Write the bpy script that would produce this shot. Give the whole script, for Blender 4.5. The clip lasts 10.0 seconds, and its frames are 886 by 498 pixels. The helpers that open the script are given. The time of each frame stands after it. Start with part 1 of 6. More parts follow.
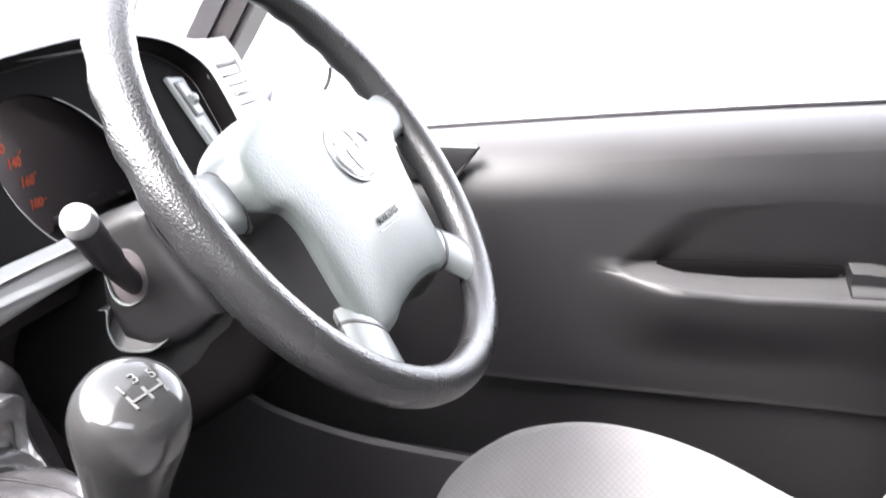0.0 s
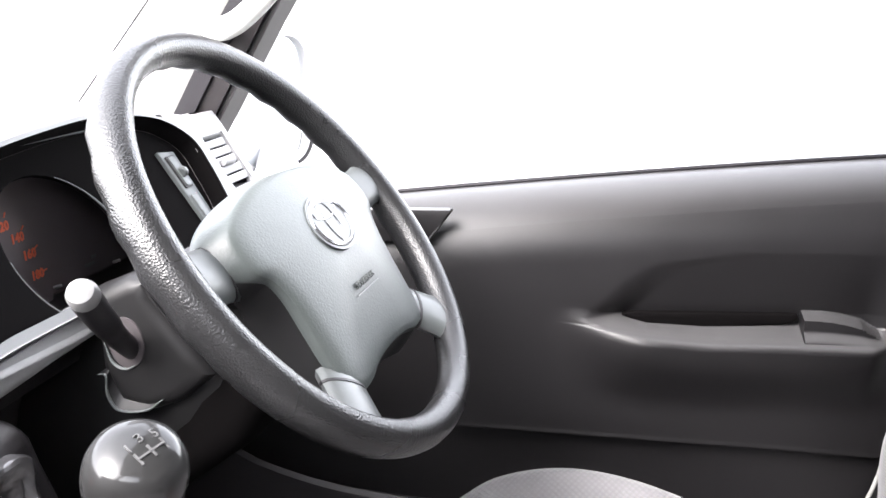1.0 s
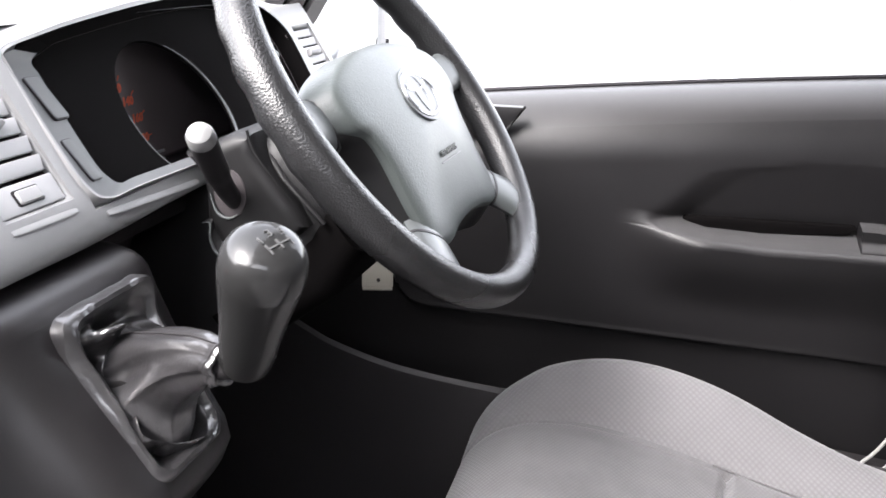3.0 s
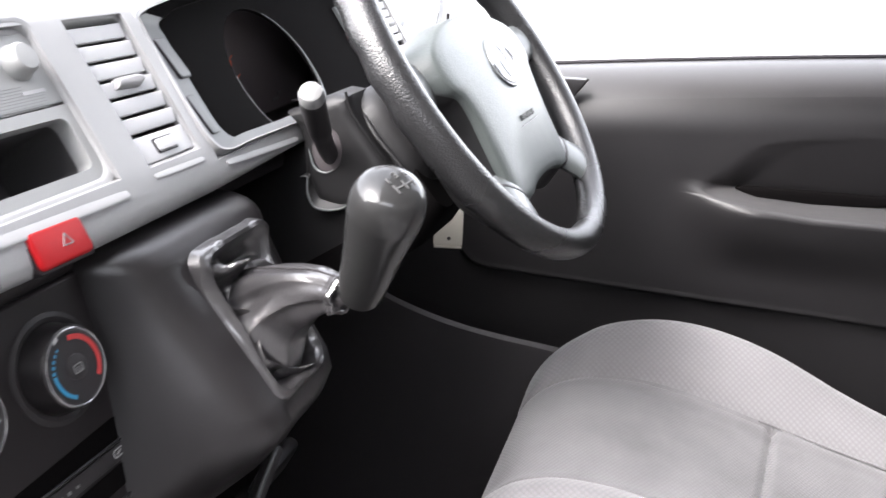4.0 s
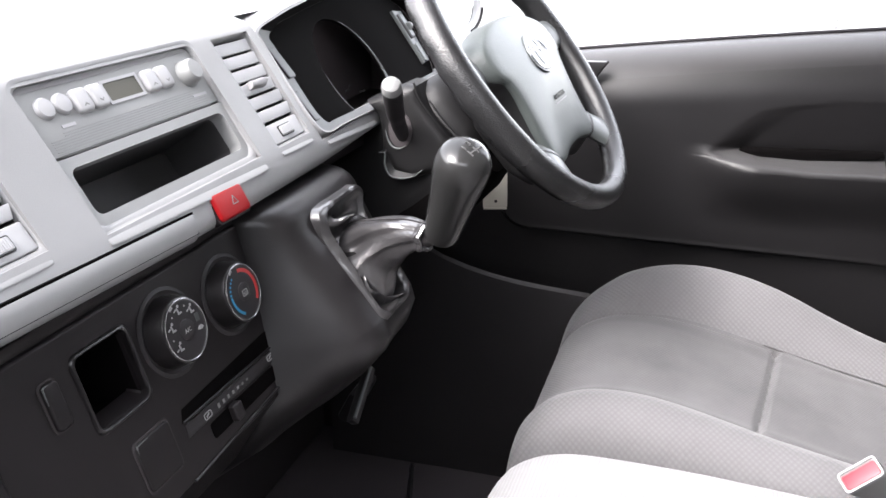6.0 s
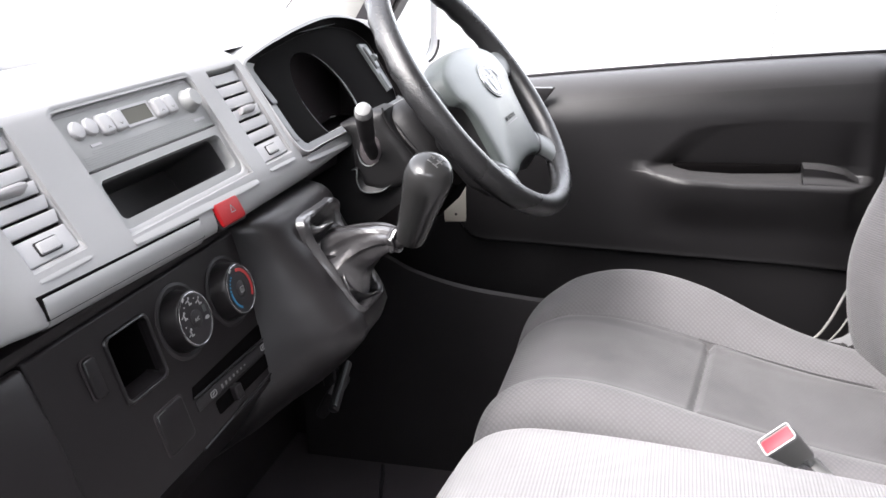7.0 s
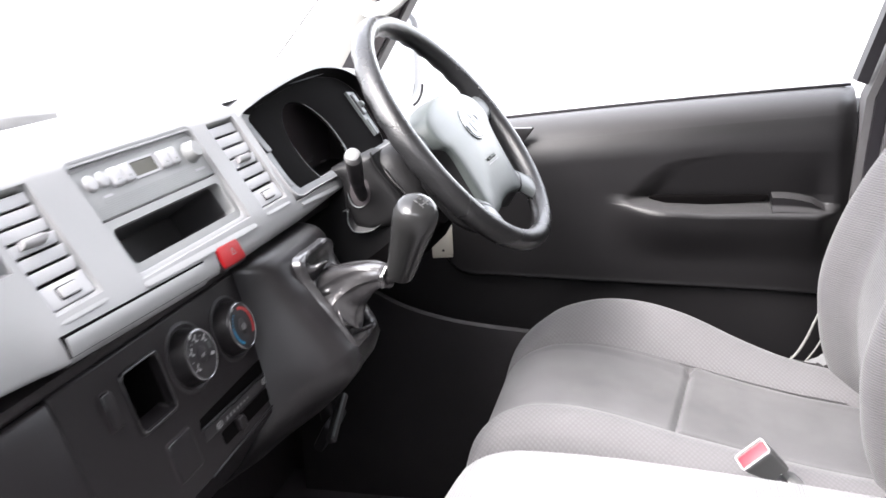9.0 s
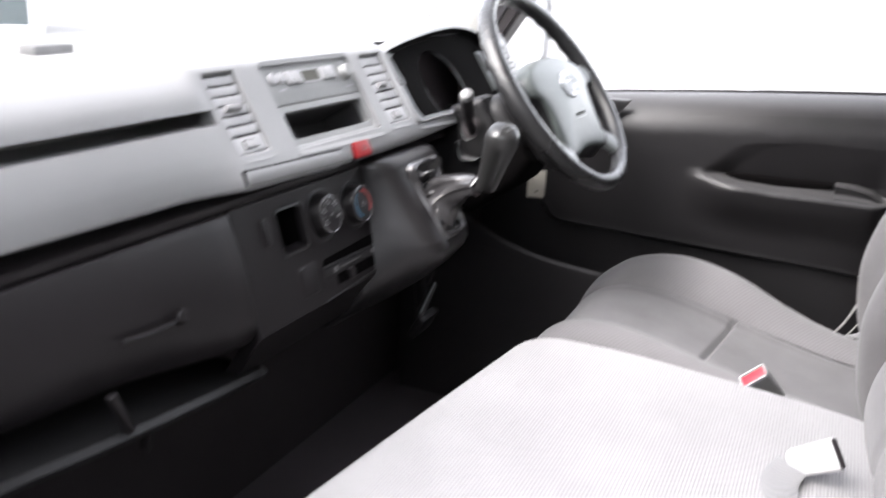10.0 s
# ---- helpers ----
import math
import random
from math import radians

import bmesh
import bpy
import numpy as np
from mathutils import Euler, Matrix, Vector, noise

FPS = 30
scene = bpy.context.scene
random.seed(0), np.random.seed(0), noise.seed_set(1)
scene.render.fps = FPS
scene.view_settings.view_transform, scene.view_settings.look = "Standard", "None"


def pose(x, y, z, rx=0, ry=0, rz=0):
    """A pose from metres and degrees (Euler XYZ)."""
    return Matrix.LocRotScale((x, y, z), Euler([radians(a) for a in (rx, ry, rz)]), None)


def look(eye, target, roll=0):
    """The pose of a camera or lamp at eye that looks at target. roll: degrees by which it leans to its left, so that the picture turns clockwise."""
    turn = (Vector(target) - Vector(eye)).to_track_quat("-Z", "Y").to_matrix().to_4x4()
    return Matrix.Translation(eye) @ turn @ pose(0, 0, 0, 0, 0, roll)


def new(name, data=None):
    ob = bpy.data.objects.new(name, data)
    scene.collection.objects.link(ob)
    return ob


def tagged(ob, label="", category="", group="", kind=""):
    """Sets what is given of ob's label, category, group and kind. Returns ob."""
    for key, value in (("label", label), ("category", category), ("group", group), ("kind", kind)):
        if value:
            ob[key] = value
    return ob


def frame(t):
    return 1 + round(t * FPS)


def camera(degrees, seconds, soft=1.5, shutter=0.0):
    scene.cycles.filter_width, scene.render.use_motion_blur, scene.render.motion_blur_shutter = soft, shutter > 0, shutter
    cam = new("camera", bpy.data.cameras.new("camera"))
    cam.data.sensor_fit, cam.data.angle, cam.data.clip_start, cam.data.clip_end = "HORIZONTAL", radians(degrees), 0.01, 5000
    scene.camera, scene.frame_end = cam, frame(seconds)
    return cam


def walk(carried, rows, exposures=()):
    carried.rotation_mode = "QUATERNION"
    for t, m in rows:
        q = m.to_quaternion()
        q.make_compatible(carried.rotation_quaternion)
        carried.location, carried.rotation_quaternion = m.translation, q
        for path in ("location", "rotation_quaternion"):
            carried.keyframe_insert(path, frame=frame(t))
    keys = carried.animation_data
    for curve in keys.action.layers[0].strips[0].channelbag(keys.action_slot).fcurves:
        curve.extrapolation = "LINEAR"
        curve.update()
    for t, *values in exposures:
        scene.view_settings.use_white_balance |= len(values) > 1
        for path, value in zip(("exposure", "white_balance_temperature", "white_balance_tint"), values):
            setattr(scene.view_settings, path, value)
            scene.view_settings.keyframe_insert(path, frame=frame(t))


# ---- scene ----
cam = camera(54.14, 10.0, shutter=0.42)
PATH = [
    (0, (-0.1800, 0.0000, 0.9500), (0.7481, 0.2011, 0.6366), 0.52),
    (0.2, (-0.1970, 0.0020, 0.9440), (0.7438, 0.1980, 0.6675), 0.00),
    (0.5, (-0.2076, -0.0087, 0.9798), (0.7354, 0.1836, 0.7083), 0.01),
    (1, (-0.2294, -0.0225, 0.9780), (0.7175, 0.1666, 0.7178), -0.49),
    (1.5, (-0.2437, -0.0108, 0.9770), (0.7009, 0.1922, 0.7193), -0.01),
    (2, (-0.2678, -0.0162, 0.9627), (0.6660, 0.1950, 0.6738), 0.59),
    (3.5, (-0.3287, -0.0023, 0.9294), (0.5803, 0.2492, 0.5970), 2.16),
    (4, (-0.3797, 0.0146, 0.9310), (0.5210, 0.2789, 0.5861), 2.41),
    (4.5, (-0.4399, 0.0292, 0.9328), (0.4521, 0.3096, 0.5784), 2.00),
    (5, (-0.4945, 0.0361, 0.9480), (0.3850, 0.3341, 0.5771), 1.21),
    (5.5, (-0.5350, 0.0139, 0.9606), (0.3426, 0.3172, 0.5894), 0.32),
    (7, (-0.7016, -0.0413, 0.9890), (0.2076, 0.2083, 0.6557), -0.72),
    (7.5, (-0.7558, -0.0497, 0.9979), (0.1628, 0.1900, 0.6836), 0.40),
    (7.8, (-0.7130, -0.0660, 1.0060), (0.2057, 0.1796, 0.6968), -0.40),
    (8, (-0.6638, -0.0392, 0.9939), (0.2593, 0.1914, 0.6862), -0.85),
    (8.5, (-0.6156, -0.0520, 0.9965), (0.3062, 0.1856, 0.6904), -2.43),
    (9, (-0.7588, -0.0600, 1.0065), (0.1664, 0.1811, 0.7136), -2.18),
    (9.2, (-0.8280, -0.0700, 1.0090), (0.0974, 0.1775, 0.7220), -0.90),
    (9.5, (-0.9056, -0.1005, 1.0209), (0.0175, 0.1547, 0.7331), 0.30),
    (9.8, (-0.9750, -0.1710, 1.0010), (-0.0694, 0.1499, 0.7236), 2.20),
    (10, (-1.0283, -0.2279, 0.9917), (-0.1583, 0.1583, 0.6851), 3.34),
]
walk(cam, [(t, look(eye, target, roll)) for t, eye, target, roll in PATH], [(0, 2.5, 6500, 13), (0.5, 2.2, 6500, 13), (1, 1.85, 6500, 13), (1.5, 1.65, 6500, 13), (2, 1.0, 6500, 13), (3.5, 1.68, 6500, 13), (4, 1.7, 6500, 13), (5.5, 1.57, 6500, 13), (7, 1.23, 6500, 13), (8.5, 1.37, 6500, 13), (9, 1.54, 6500, 13), (9.5, 1.52, 6500, 13), (10, 1.2, 6500, 13)])

# ---- light and exposure ----
world = bpy.data.worlds.new("sky")
scene.world = world
world.use_nodes = True
wn, wl = world.node_tree.nodes, world.node_tree.links
wn.clear()
sky = wn.new("ShaderNodeTexSky")
sky.sky_type, sky.sun_disc = "NISHITA", False
sky.sun_elevation, sky.sun_rotation = radians(45), radians(-57)
sky.dust_density, sky.ozone_density = 3.0, 1.0
haze = wn.new("ShaderNodeHueSaturation")
haze.inputs["Saturation"].default_value = 0.22
back = wn.new("ShaderNodeBackground")
back.inputs["Strength"].default_value = 0.8
wout = wn.new("ShaderNodeOutputWorld")
wl.new(sky.outputs["Color"], haze.inputs["Color"])
wl.new(haze.outputs["Color"], back.inputs["Color"])
wl.new(back.outputs["Background"], wout.inputs["Surface"])

sun_data = bpy.data.lights.new("sun", "SUN")
sun_data.energy, sun_data.angle, sun_data.color = 0.6, radians(30), (1.0, 0.97, 0.93)
sun = new("sun", sun_data)
sun.matrix_world = look((-4.4, 2.9, 5.6), (0, 0.2, 0.7))


# ---- materials ----
def node_material(name):
    m = bpy.data.materials.new(name)
    m.use_nodes = True
    t = m.node_tree
    return m, t.nodes, t.links, t.nodes["Principled BSDF"]


def surface(name, base, rough=0.5, metal=0.0, vary=0.12, big=6.0, grain=900.0, bump=0.06, stain=0.0, coat=0.0, spec=0.5, grain_kind="noise", rough_vary=0.08, up_glare=0.0):
    """A procedural surface: a slow and a fine variation of colour and gloss, and a fine relief. Sizes follow object metres."""
    m, n, l, p = node_material(name)
    co = n.new("ShaderNodeTexCoord")
    slow = n.new("ShaderNodeTexNoise")
    slow.inputs["Scale"].default_value, slow.inputs["Detail"].default_value = big, 5
    fine = n.new("ShaderNodeTexNoise" if grain_kind == "noise" else "ShaderNodeTexVoronoi")
    fine.inputs["Scale"].default_value = grain
    l.new(co.outputs["Object"], slow.inputs["Vector"])
    l.new(co.outputs["Object"], fine.inputs["Vector"])
    ramp = n.new("ShaderNodeValToRGB")
    lo, hi = 1 - vary, 1 + vary
    ramp.color_ramp.elements[0].position, ramp.color_ramp.elements[1].position = 0.3, 0.72
    ramp.color_ramp.elements[0].color = (*[min(1, c * lo) for c in base], 1)
    ramp.color_ramp.elements[1].color = (*[min(1, c * hi) for c in base], 1)
    l.new(slow.outputs[0], ramp.inputs["Fac"])
    mix = n.new("ShaderNodeMix")
    mix.data_type, mix.blend_type = "RGBA", "MULTIPLY"
    mix.inputs["Factor"].default_value = 0.25 + stain
    l.new(ramp.outputs["Color"], mix.inputs["A"])
    soft = n.new("ShaderNodeMapRange")
    soft.inputs["To Min"].default_value = 0.75
    l.new(fine.outputs[0], soft.inputs["Value"])
    l.new(soft.outputs["Result"], mix.inputs["B"])
    # sky glare put into the base colour where faces point up
    if up_glare:
        shape, split, facing_up, glare_mix = (n.new(k) for k in ("ShaderNodeNewGeometry", "ShaderNodeSeparateXYZ", "ShaderNodeMapRange", "ShaderNodeMix"))
        glare_mix.data_type = "RGBA"
        facing_up.interpolation_type = "SMOOTHSTEP"
        facing_up.inputs["From Min"].default_value, facing_up.inputs["From Max"].default_value, facing_up.inputs["To Max"].default_value = 0.45, 1.0, 1.0
        glare_mix.inputs["B"].default_value = (up_glare, 0.98 * up_glare, up_glare, 1)
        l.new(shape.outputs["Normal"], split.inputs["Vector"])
        l.new(split.outputs["Z"], facing_up.inputs["Value"])
        l.new(facing_up.outputs["Result"], glare_mix.inputs["Factor"])
        l.new(mix.outputs["Result"], glare_mix.inputs["A"])
        mix = glare_mix
    l.new(mix.outputs["Result"], p.inputs["Base Color"])
    rr = n.new("ShaderNodeMapRange")
    rr.inputs["To Min"].default_value, rr.inputs["To Max"].default_value = max(0.03, rough - rough_vary), min(1, rough + rough_vary)
    l.new(slow.outputs[0], rr.inputs["Value"])
    l.new(rr.outputs["Result"], p.inputs["Roughness"])
    p.inputs["Metallic"].default_value = metal
    p.inputs["Coat Weight"].default_value = coat
    p.inputs["Coat Roughness"].default_value = 0.10
    p.inputs["Specular IOR Level"].default_value = spec
    if bump:
        b = n.new("ShaderNodeBump")
        b.inputs["Strength"].default_value, b.inputs["Distance"].default_value = bump, 0.002
        l.new(fine.outputs[0], b.inputs["Height"])
        l.new(b.outputs["Normal"], p.inputs["Normal"])
    return m


def woven(name, base, kind="honeycomb", scale=260.0, strength=0.5, bands="Z", soiled=0.8, depth=0.0015, contrast=0.4, dark_patch=None):
    """Seat cloth: a woven relief, faint soiling, no gloss."""
    m, n, l, p = node_material(name)
    co = n.new("ShaderNodeTexCoord")
    if kind == "ribs":
        weave = n.new("ShaderNodeTexWave")
        weave.bands_direction = bands
        weave.inputs["Scale"].default_value, weave.inputs["Distortion"].default_value = scale, 0.4
    else:
        weave = n.new("ShaderNodeTexVoronoi")
        weave.inputs["Scale"].default_value, weave.inputs["Randomness"].default_value = scale, 0.05 if scale < 300 else 0.6
        weave.voronoi_dimensions = "2D"
    turn = n.new("ShaderNodeMapping")
    turn.inputs["Rotation"].default_value = (0, 0, 0) if kind == "ribs" else (0, math.radians(40), math.radians(38))
    l.new(co.outputs["Object"], turn.inputs["Vector"])
    l.new(turn.outputs["Vector"], weave.inputs["Vector"])
    soil = n.new("ShaderNodeTexNoise")
    soil.inputs["Scale"].default_value, soil.inputs["Detail"].default_value, soil.inputs["Roughness"].default_value = 5.5, 6, 0.6
    l.new(co.outputs["Object"], soil.inputs["Vector"])
    ramp = n.new("ShaderNodeValToRGB")
    ramp.color_ramp.elements[0].position, ramp.color_ramp.elements[1].position = 0.32, 0.62
    ramp.color_ramp.elements[0].color = (*[c * soiled for c in base], 1)
    ramp.color_ramp.elements[1].color = (*base, 1)
    l.new(soil.outputs[0], ramp.inputs["Fac"])
    mix = n.new("ShaderNodeMix")
    mix.data_type, mix.blend_type = "RGBA", "MULTIPLY"
    mix.inputs["Factor"].default_value = contrast
    fade = n.new("ShaderNodeMapRange")
    fade.inputs["To Min"].default_value = 0.6 if kind == "ribs" else 1.0
    fade.inputs["To Max"].default_value = 1.0 if kind == "ribs" else 0.40
    l.new(weave.outputs[0], fade.inputs["Value"])
    l.new(ramp.outputs["Color"], mix.inputs["A"])
    l.new(fade.outputs["Result"], mix.inputs["B"])
    # a darker patch round one point, its edge broken by noise
    if dark_patch:
        away, warp, fall, accent = (n.new(k) for k in ("ShaderNodeVectorMath", "ShaderNodeMath", "ShaderNodeMapRange", "ShaderNodeMix"))
        away.operation, warp.operation = "DISTANCE", "MULTIPLY_ADD"
        away.inputs[1].default_value = dark_patch[:3]
        warp.inputs[1].default_value, warp.inputs[2].default_value = -0.16, 0.08
        apart = n.new("ShaderNodeMath")
        l.new(co.outputs["Object"], away.inputs[0])
        l.new(soil.outputs[0], warp.inputs[0])
        l.new(away.outputs["Value"], apart.inputs[0])
        l.new(warp.outputs[0], apart.inputs[1])
        fall.interpolation_type = "SMOOTHSTEP"
        fall.inputs["From Min"].default_value, fall.inputs["From Max"].default_value = 0.02, dark_patch[3]
        fall.inputs["To Min"].default_value, fall.inputs["To Max"].default_value = 0.55, 0.0
        l.new(apart.outputs[0], fall.inputs["Value"])
        accent.data_type = "RGBA"
        accent.inputs["B"].default_value = (*[c * 0.38 for c in base], 1)
        l.new(fall.outputs["Result"], accent.inputs["Factor"])
        l.new(mix.outputs["Result"], accent.inputs["A"])
        mix = accent
    l.new(mix.outputs["Result"], p.inputs["Base Color"])
    p.inputs["Roughness"].default_value = 0.95
    p.inputs["Specular IOR Level"].default_value = 0.15
    p.inputs["Sheen Weight"].default_value = 0.15
    b = n.new("ShaderNodeBump")
    b.inputs["Strength"].default_value, b.inputs["Distance"].default_value = strength, depth
    b.invert = kind != "ribs"
    l.new(weave.outputs[0], b.inputs["Height"])
    l.new(b.outputs["Normal"], p.inputs["Normal"])
    return m


def clear_glass(name, tint=(1, 1, 1), gloss=0.6):
    """A thin clear pane: it lets light straight through, and gains gloss at grazing angles."""
    m, n, l, p = node_material(name)
    n.remove(p)
    t, g, mx, lw, pw, sc = (n.new(k) for k in ("ShaderNodeBsdfTransparent", "ShaderNodeBsdfGlossy", "ShaderNodeMixShader", "ShaderNodeLayerWeight", "ShaderNodeMath", "ShaderNodeMath"))
    t.inputs["Color"].default_value = (*tint, 1)
    g.inputs["Roughness"].default_value = 0.01
    pw.operation, sc.operation = "POWER", "MULTIPLY_ADD"
    pw.inputs[1].default_value = 5.0
    sc.inputs[1].default_value, sc.inputs[2].default_value = gloss, 0.02
    l.new(lw.outputs["Facing"], pw.inputs[0])
    l.new(pw.outputs[0], sc.inputs[0])
    l.new(sc.outputs[0], mx.inputs["Fac"])
    l.new(t.outputs[0], mx.inputs[1])
    l.new(g.outputs[0], mx.inputs[2])
    l.new(mx.outputs[0], n["Material Output"].inputs["Surface"])
    return m


DASH = surface("grained_grey_dash_plastic", (0.20, 0.20, 0.202), 0.45, grain=1400, bump=0.12, vary=0.06)
DASH_DARK = surface("dark_grey_lower_dash_plastic", (0.0112, 0.0096, 0.0104), 0.42, grain=1400, bump=0.10, spec=0.21)
VENT_GREY = surface("smooth_grey_vent_plastic", (0.32, 0.32, 0.325), 0.55, grain=1500, bump=0.03, vary=0.05, spec=0.3)
RADIO_GREY = surface("grey_radio_plastic", (0.205, 0.208, 0.207), 0.5, grain=1600, bump=0.03, vary=0.04, spec=0.3)
BUTTON_GREY = surface("pale_grey_button_plastic", (0.31, 0.31, 0.315), 0.55, grain=1500, bump=0.02, vary=0.04, spec=0.3)
DOOR_GREY = surface("charcoal_door_plastic", (0.0064, 0.0060, 0.0065), 0.37, grain=1300, bump=0.12, spec=0.33, up_glare=0.042)
JAMB_GREY = surface("mid_grey_jamb_plastic", (0.070, 0.068, 0.070), 0.5, grain=1100, bump=0.06, spec=0.25)
CONSOLE_GREY = surface("satin_charcoal_console_plastic", (0.0085, 0.0075, 0.0081), 0.34, grain=1400, bump=0.10, spec=0.45)
COLUMN_GREY = surface("charcoal_column_plastic", (0.0085, 0.0083, 0.0087), 0.45, grain=1300, bump=0.08, spec=0.25)
BLACK = surface("black_plastic", (0.021, 0.0195, 0.0207), 0.45, grain=1200, bump=0.06, spec=0.2)
DEEP = surface("matt_black_inside", (0.045, 0.040, 0.042), 0.8, bump=0.0, spec=0.08)
RIM = surface("leathered_grey_rim_plastic", (0.0115, 0.0115, 0.012), 0.28, grain=620, bump=0.2, grain_kind="voronoi", spec=0.45)
PAD = surface("grained_grey_green_hub_plastic", (0.053, 0.061, 0.059), 0.42, grain=480, bump=0.14, spec=0.42)
HUB_SPOKE = surface("smooth_grey_spoke_plastic", (0.068, 0.074, 0.074), 0.38, grain=700, bump=0.05, spec=0.4)
KNOB = surface("worn_glossy_knob_plastic", (0.012, 0.012, 0.012), 0.55, grain=900, bump=0.06, coat=0.65, spec=0.1)
LEATHER = surface("creased_black_leather", (0.022, 0.021, 0.022), 0.32, grain=420, bump=0.16, coat=0.9)
SILVER = surface("satin_silver_plating", (0.30, 0.30, 0.31), 0.20, metal=0.9, grain=900, bump=0.02)
STALK_CAP = surface("light_grey_stalk_cap", (0.16, 0.16, 0.16), 0.35, bump=0.03)
RED = surface("red_switch_plastic", (0.25, 0.005, 0.007), 0.40, bump=0.03, vary=0.06, spec=0.15)
RED_TAG = surface("red_buckle_button", (0.40, 0.018, 0.03), 0.4, bump=0.02)
BLUE_INK = surface("blue_print", (0.014, 0.15, 0.27), 0.5, bump=0)
RED_INK = surface("red_print", (0.32, 0.02, 0.02), 0.5, bump=0)
WHITE_INK = surface("white_print", (0.24, 0.24, 0.24), 0.5, bump=0)
DIM_INK = surface("dim_grey_print", (0.13, 0.13, 0.13), 0.5, bump=0)
DARK_INK = surface("dark_print", (0.036, 0.041, 0.040), 0.5, bump=0)
ORANGE_INK = surface("orange_gauge_print", (0.55, 0.115, 0.065), 0.6, bump=0, spec=0.1)
LCD = surface("grey_green_liquid_display", (0.075, 0.073, 0.06), 0.5, bump=0, vary=0.03, spec=0.15)
CARD = surface("beige_card_plastic", (0.42, 0.4, 0.34), 0.5, grain=500, bump=0.04)
CLOTH = woven("grey_honeycomb_seat_cloth", (0.138, 0.134, 0.138), "honeycomb", 190, 0.4, depth=0.002, contrast=0.48, soiled=0.9, dark_patch=(0.645, 0.085, 0.45, 0.15))
CLOTH_FLAT = woven("grey_fine_seat_cloth", (0.114, 0.111, 0.114), "honeycomb", 270, 0.35, soiled=0.66, contrast=0.35, dark_patch=(0.645, 0.085, 0.45, 0.15))
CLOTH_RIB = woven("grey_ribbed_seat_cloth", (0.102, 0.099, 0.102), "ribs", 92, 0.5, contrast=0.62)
# base raised above the other seat cloths to paint sunlight on the bench
CLOTH_BENCH = woven("sunlit_ribbed_bench_cloth", (0.22, 0.216, 0.22), "ribs", 82, 0.35, "Y", 0.86, contrast=0.32)
WEBBING = woven("grey_belt_webbing", (0.17, 0.17, 0.174), "ribs", 300, 0.3)
PILLAR = surface("pale_grey_pillar_trim", (0.20, 0.20, 0.192), 0.6, grain=900, bump=0.05, vary=0.05, spec=0.3)
PAINT = surface("silver_white_body_paint", (0.62, 0.62, 0.63), 0.25, bump=0.0, coat=0.6, vary=0.03)
SEAL = surface("dark_rubber_seal", (0.012, 0.011, 0.013), 0.6, bump=0.04, spec=0.2)
CARPET = surface("black_floor_rubber", (0.070, 0.062, 0.066), 0.75, grain=500, bump=0.4, spec=0.12)
HEADLINER = surface("pale_headliner", (0.60, 0.60, 0.59), 0.9, grain=700, bump=0.2)
GLASS = clear_glass("window_glass")
MIRROR = surface("mirror_silver", (0.85, 0.87, 0.88), 0.03, metal=1.0, bump=0, vary=0.01, rough_vary=0.0)
CONCRETE = surface("grey_concrete", (0.17, 0.167, 0.162), 0.9, big=0.3, grain=40, bump=0.3)
HEDGE = surface("grey_kerb_stone", (0.05, 0.05, 0.05), 0.8, big=2, grain=30, bump=0.2, vary=0.3)
SHADE_WALL = surface("dim_blocker_wall", (0.06, 0.06, 0.06), 0.9, big=0.6, grain=30, bump=0.2)
POCKET = surface("dark_pocket_lining", (0.03, 0.029, 0.03), 0.6, bump=0.05)
CHAIN = surface("weathered_pole_grey", (0.12, 0.12, 0.12), 0.6, bump=0.05)
TRAY_GREY = surface("grey_tray_lining", (0.18, 0.177, 0.18), 0.6, bump=0.05)
KNOB_INK = surface("worn_pale_embossing", (0.06, 0.06, 0.06), 0.35, bump=0)
SURROUND = surface("mid_grey_gauge_surround", (0.085, 0.088, 0.091), 0.5, grain=1400, bump=0.06, spec=0.3)
GAUGE_BLACK = surface("dark_gauge_face", (0.095, 0.083, 0.087), 0.6, bump=0, spec=0.2)
# near-black for mask and gaps; also paints shade in door pull and under column
MASK_SHADE_BLACK = surface("black_mask_and_shade", (0.0022, 0.0019, 0.0020), 0.9, bump=0.02, spec=0.03)
HANDLE = surface("pale_handle_plastic", (0.55, 0.55, 0.53), 0.5, grain=900, bump=0.05, vary=0.04)
GROOVE = surface("grille_shadow_grey", (0.150, 0.152, 0.151), 0.5, bump=0)
RENDER = surface("pale_rendered_wall", (0.55, 0.55, 0.54), 0.9, big=0.6, grain=30, bump=0.2)
SHOPGLASS = surface("blue_grey_facade_glass", (0.035, 0.05, 0.053), 0.4, bump=0, big=0.4)


# ---- building helpers ----
def finish(name, bm, material, smooth=True, doubles=0.0):
    if doubles:
        bmesh.ops.remove_doubles(bm, verts=bm.verts, dist=doubles)
    bmesh.ops.recalc_face_normals(bm, faces=bm.faces)
    me = bpy.data.meshes.new(name)
    bm.to_mesh(me)
    bm.free()
    if smooth:
        me.polygons.foreach_set("use_smooth", [True] * len(me.polygons))
        me.set_sharp_from_angle(angle=radians(38))
    me.materials.append(material)
    return me


def part(name, bm, material, parent, label="", smooth=True, doubles=0.0):
    ob = new(name, finish(name, bm, material, smooth, doubles))
    ob.parent = parent
    if parent is not None and parent.data is None:
        ob.matrix_parent_inverse = Matrix.Translation(-parent.location)
    if label:
        tagged(ob, label)
    return ob


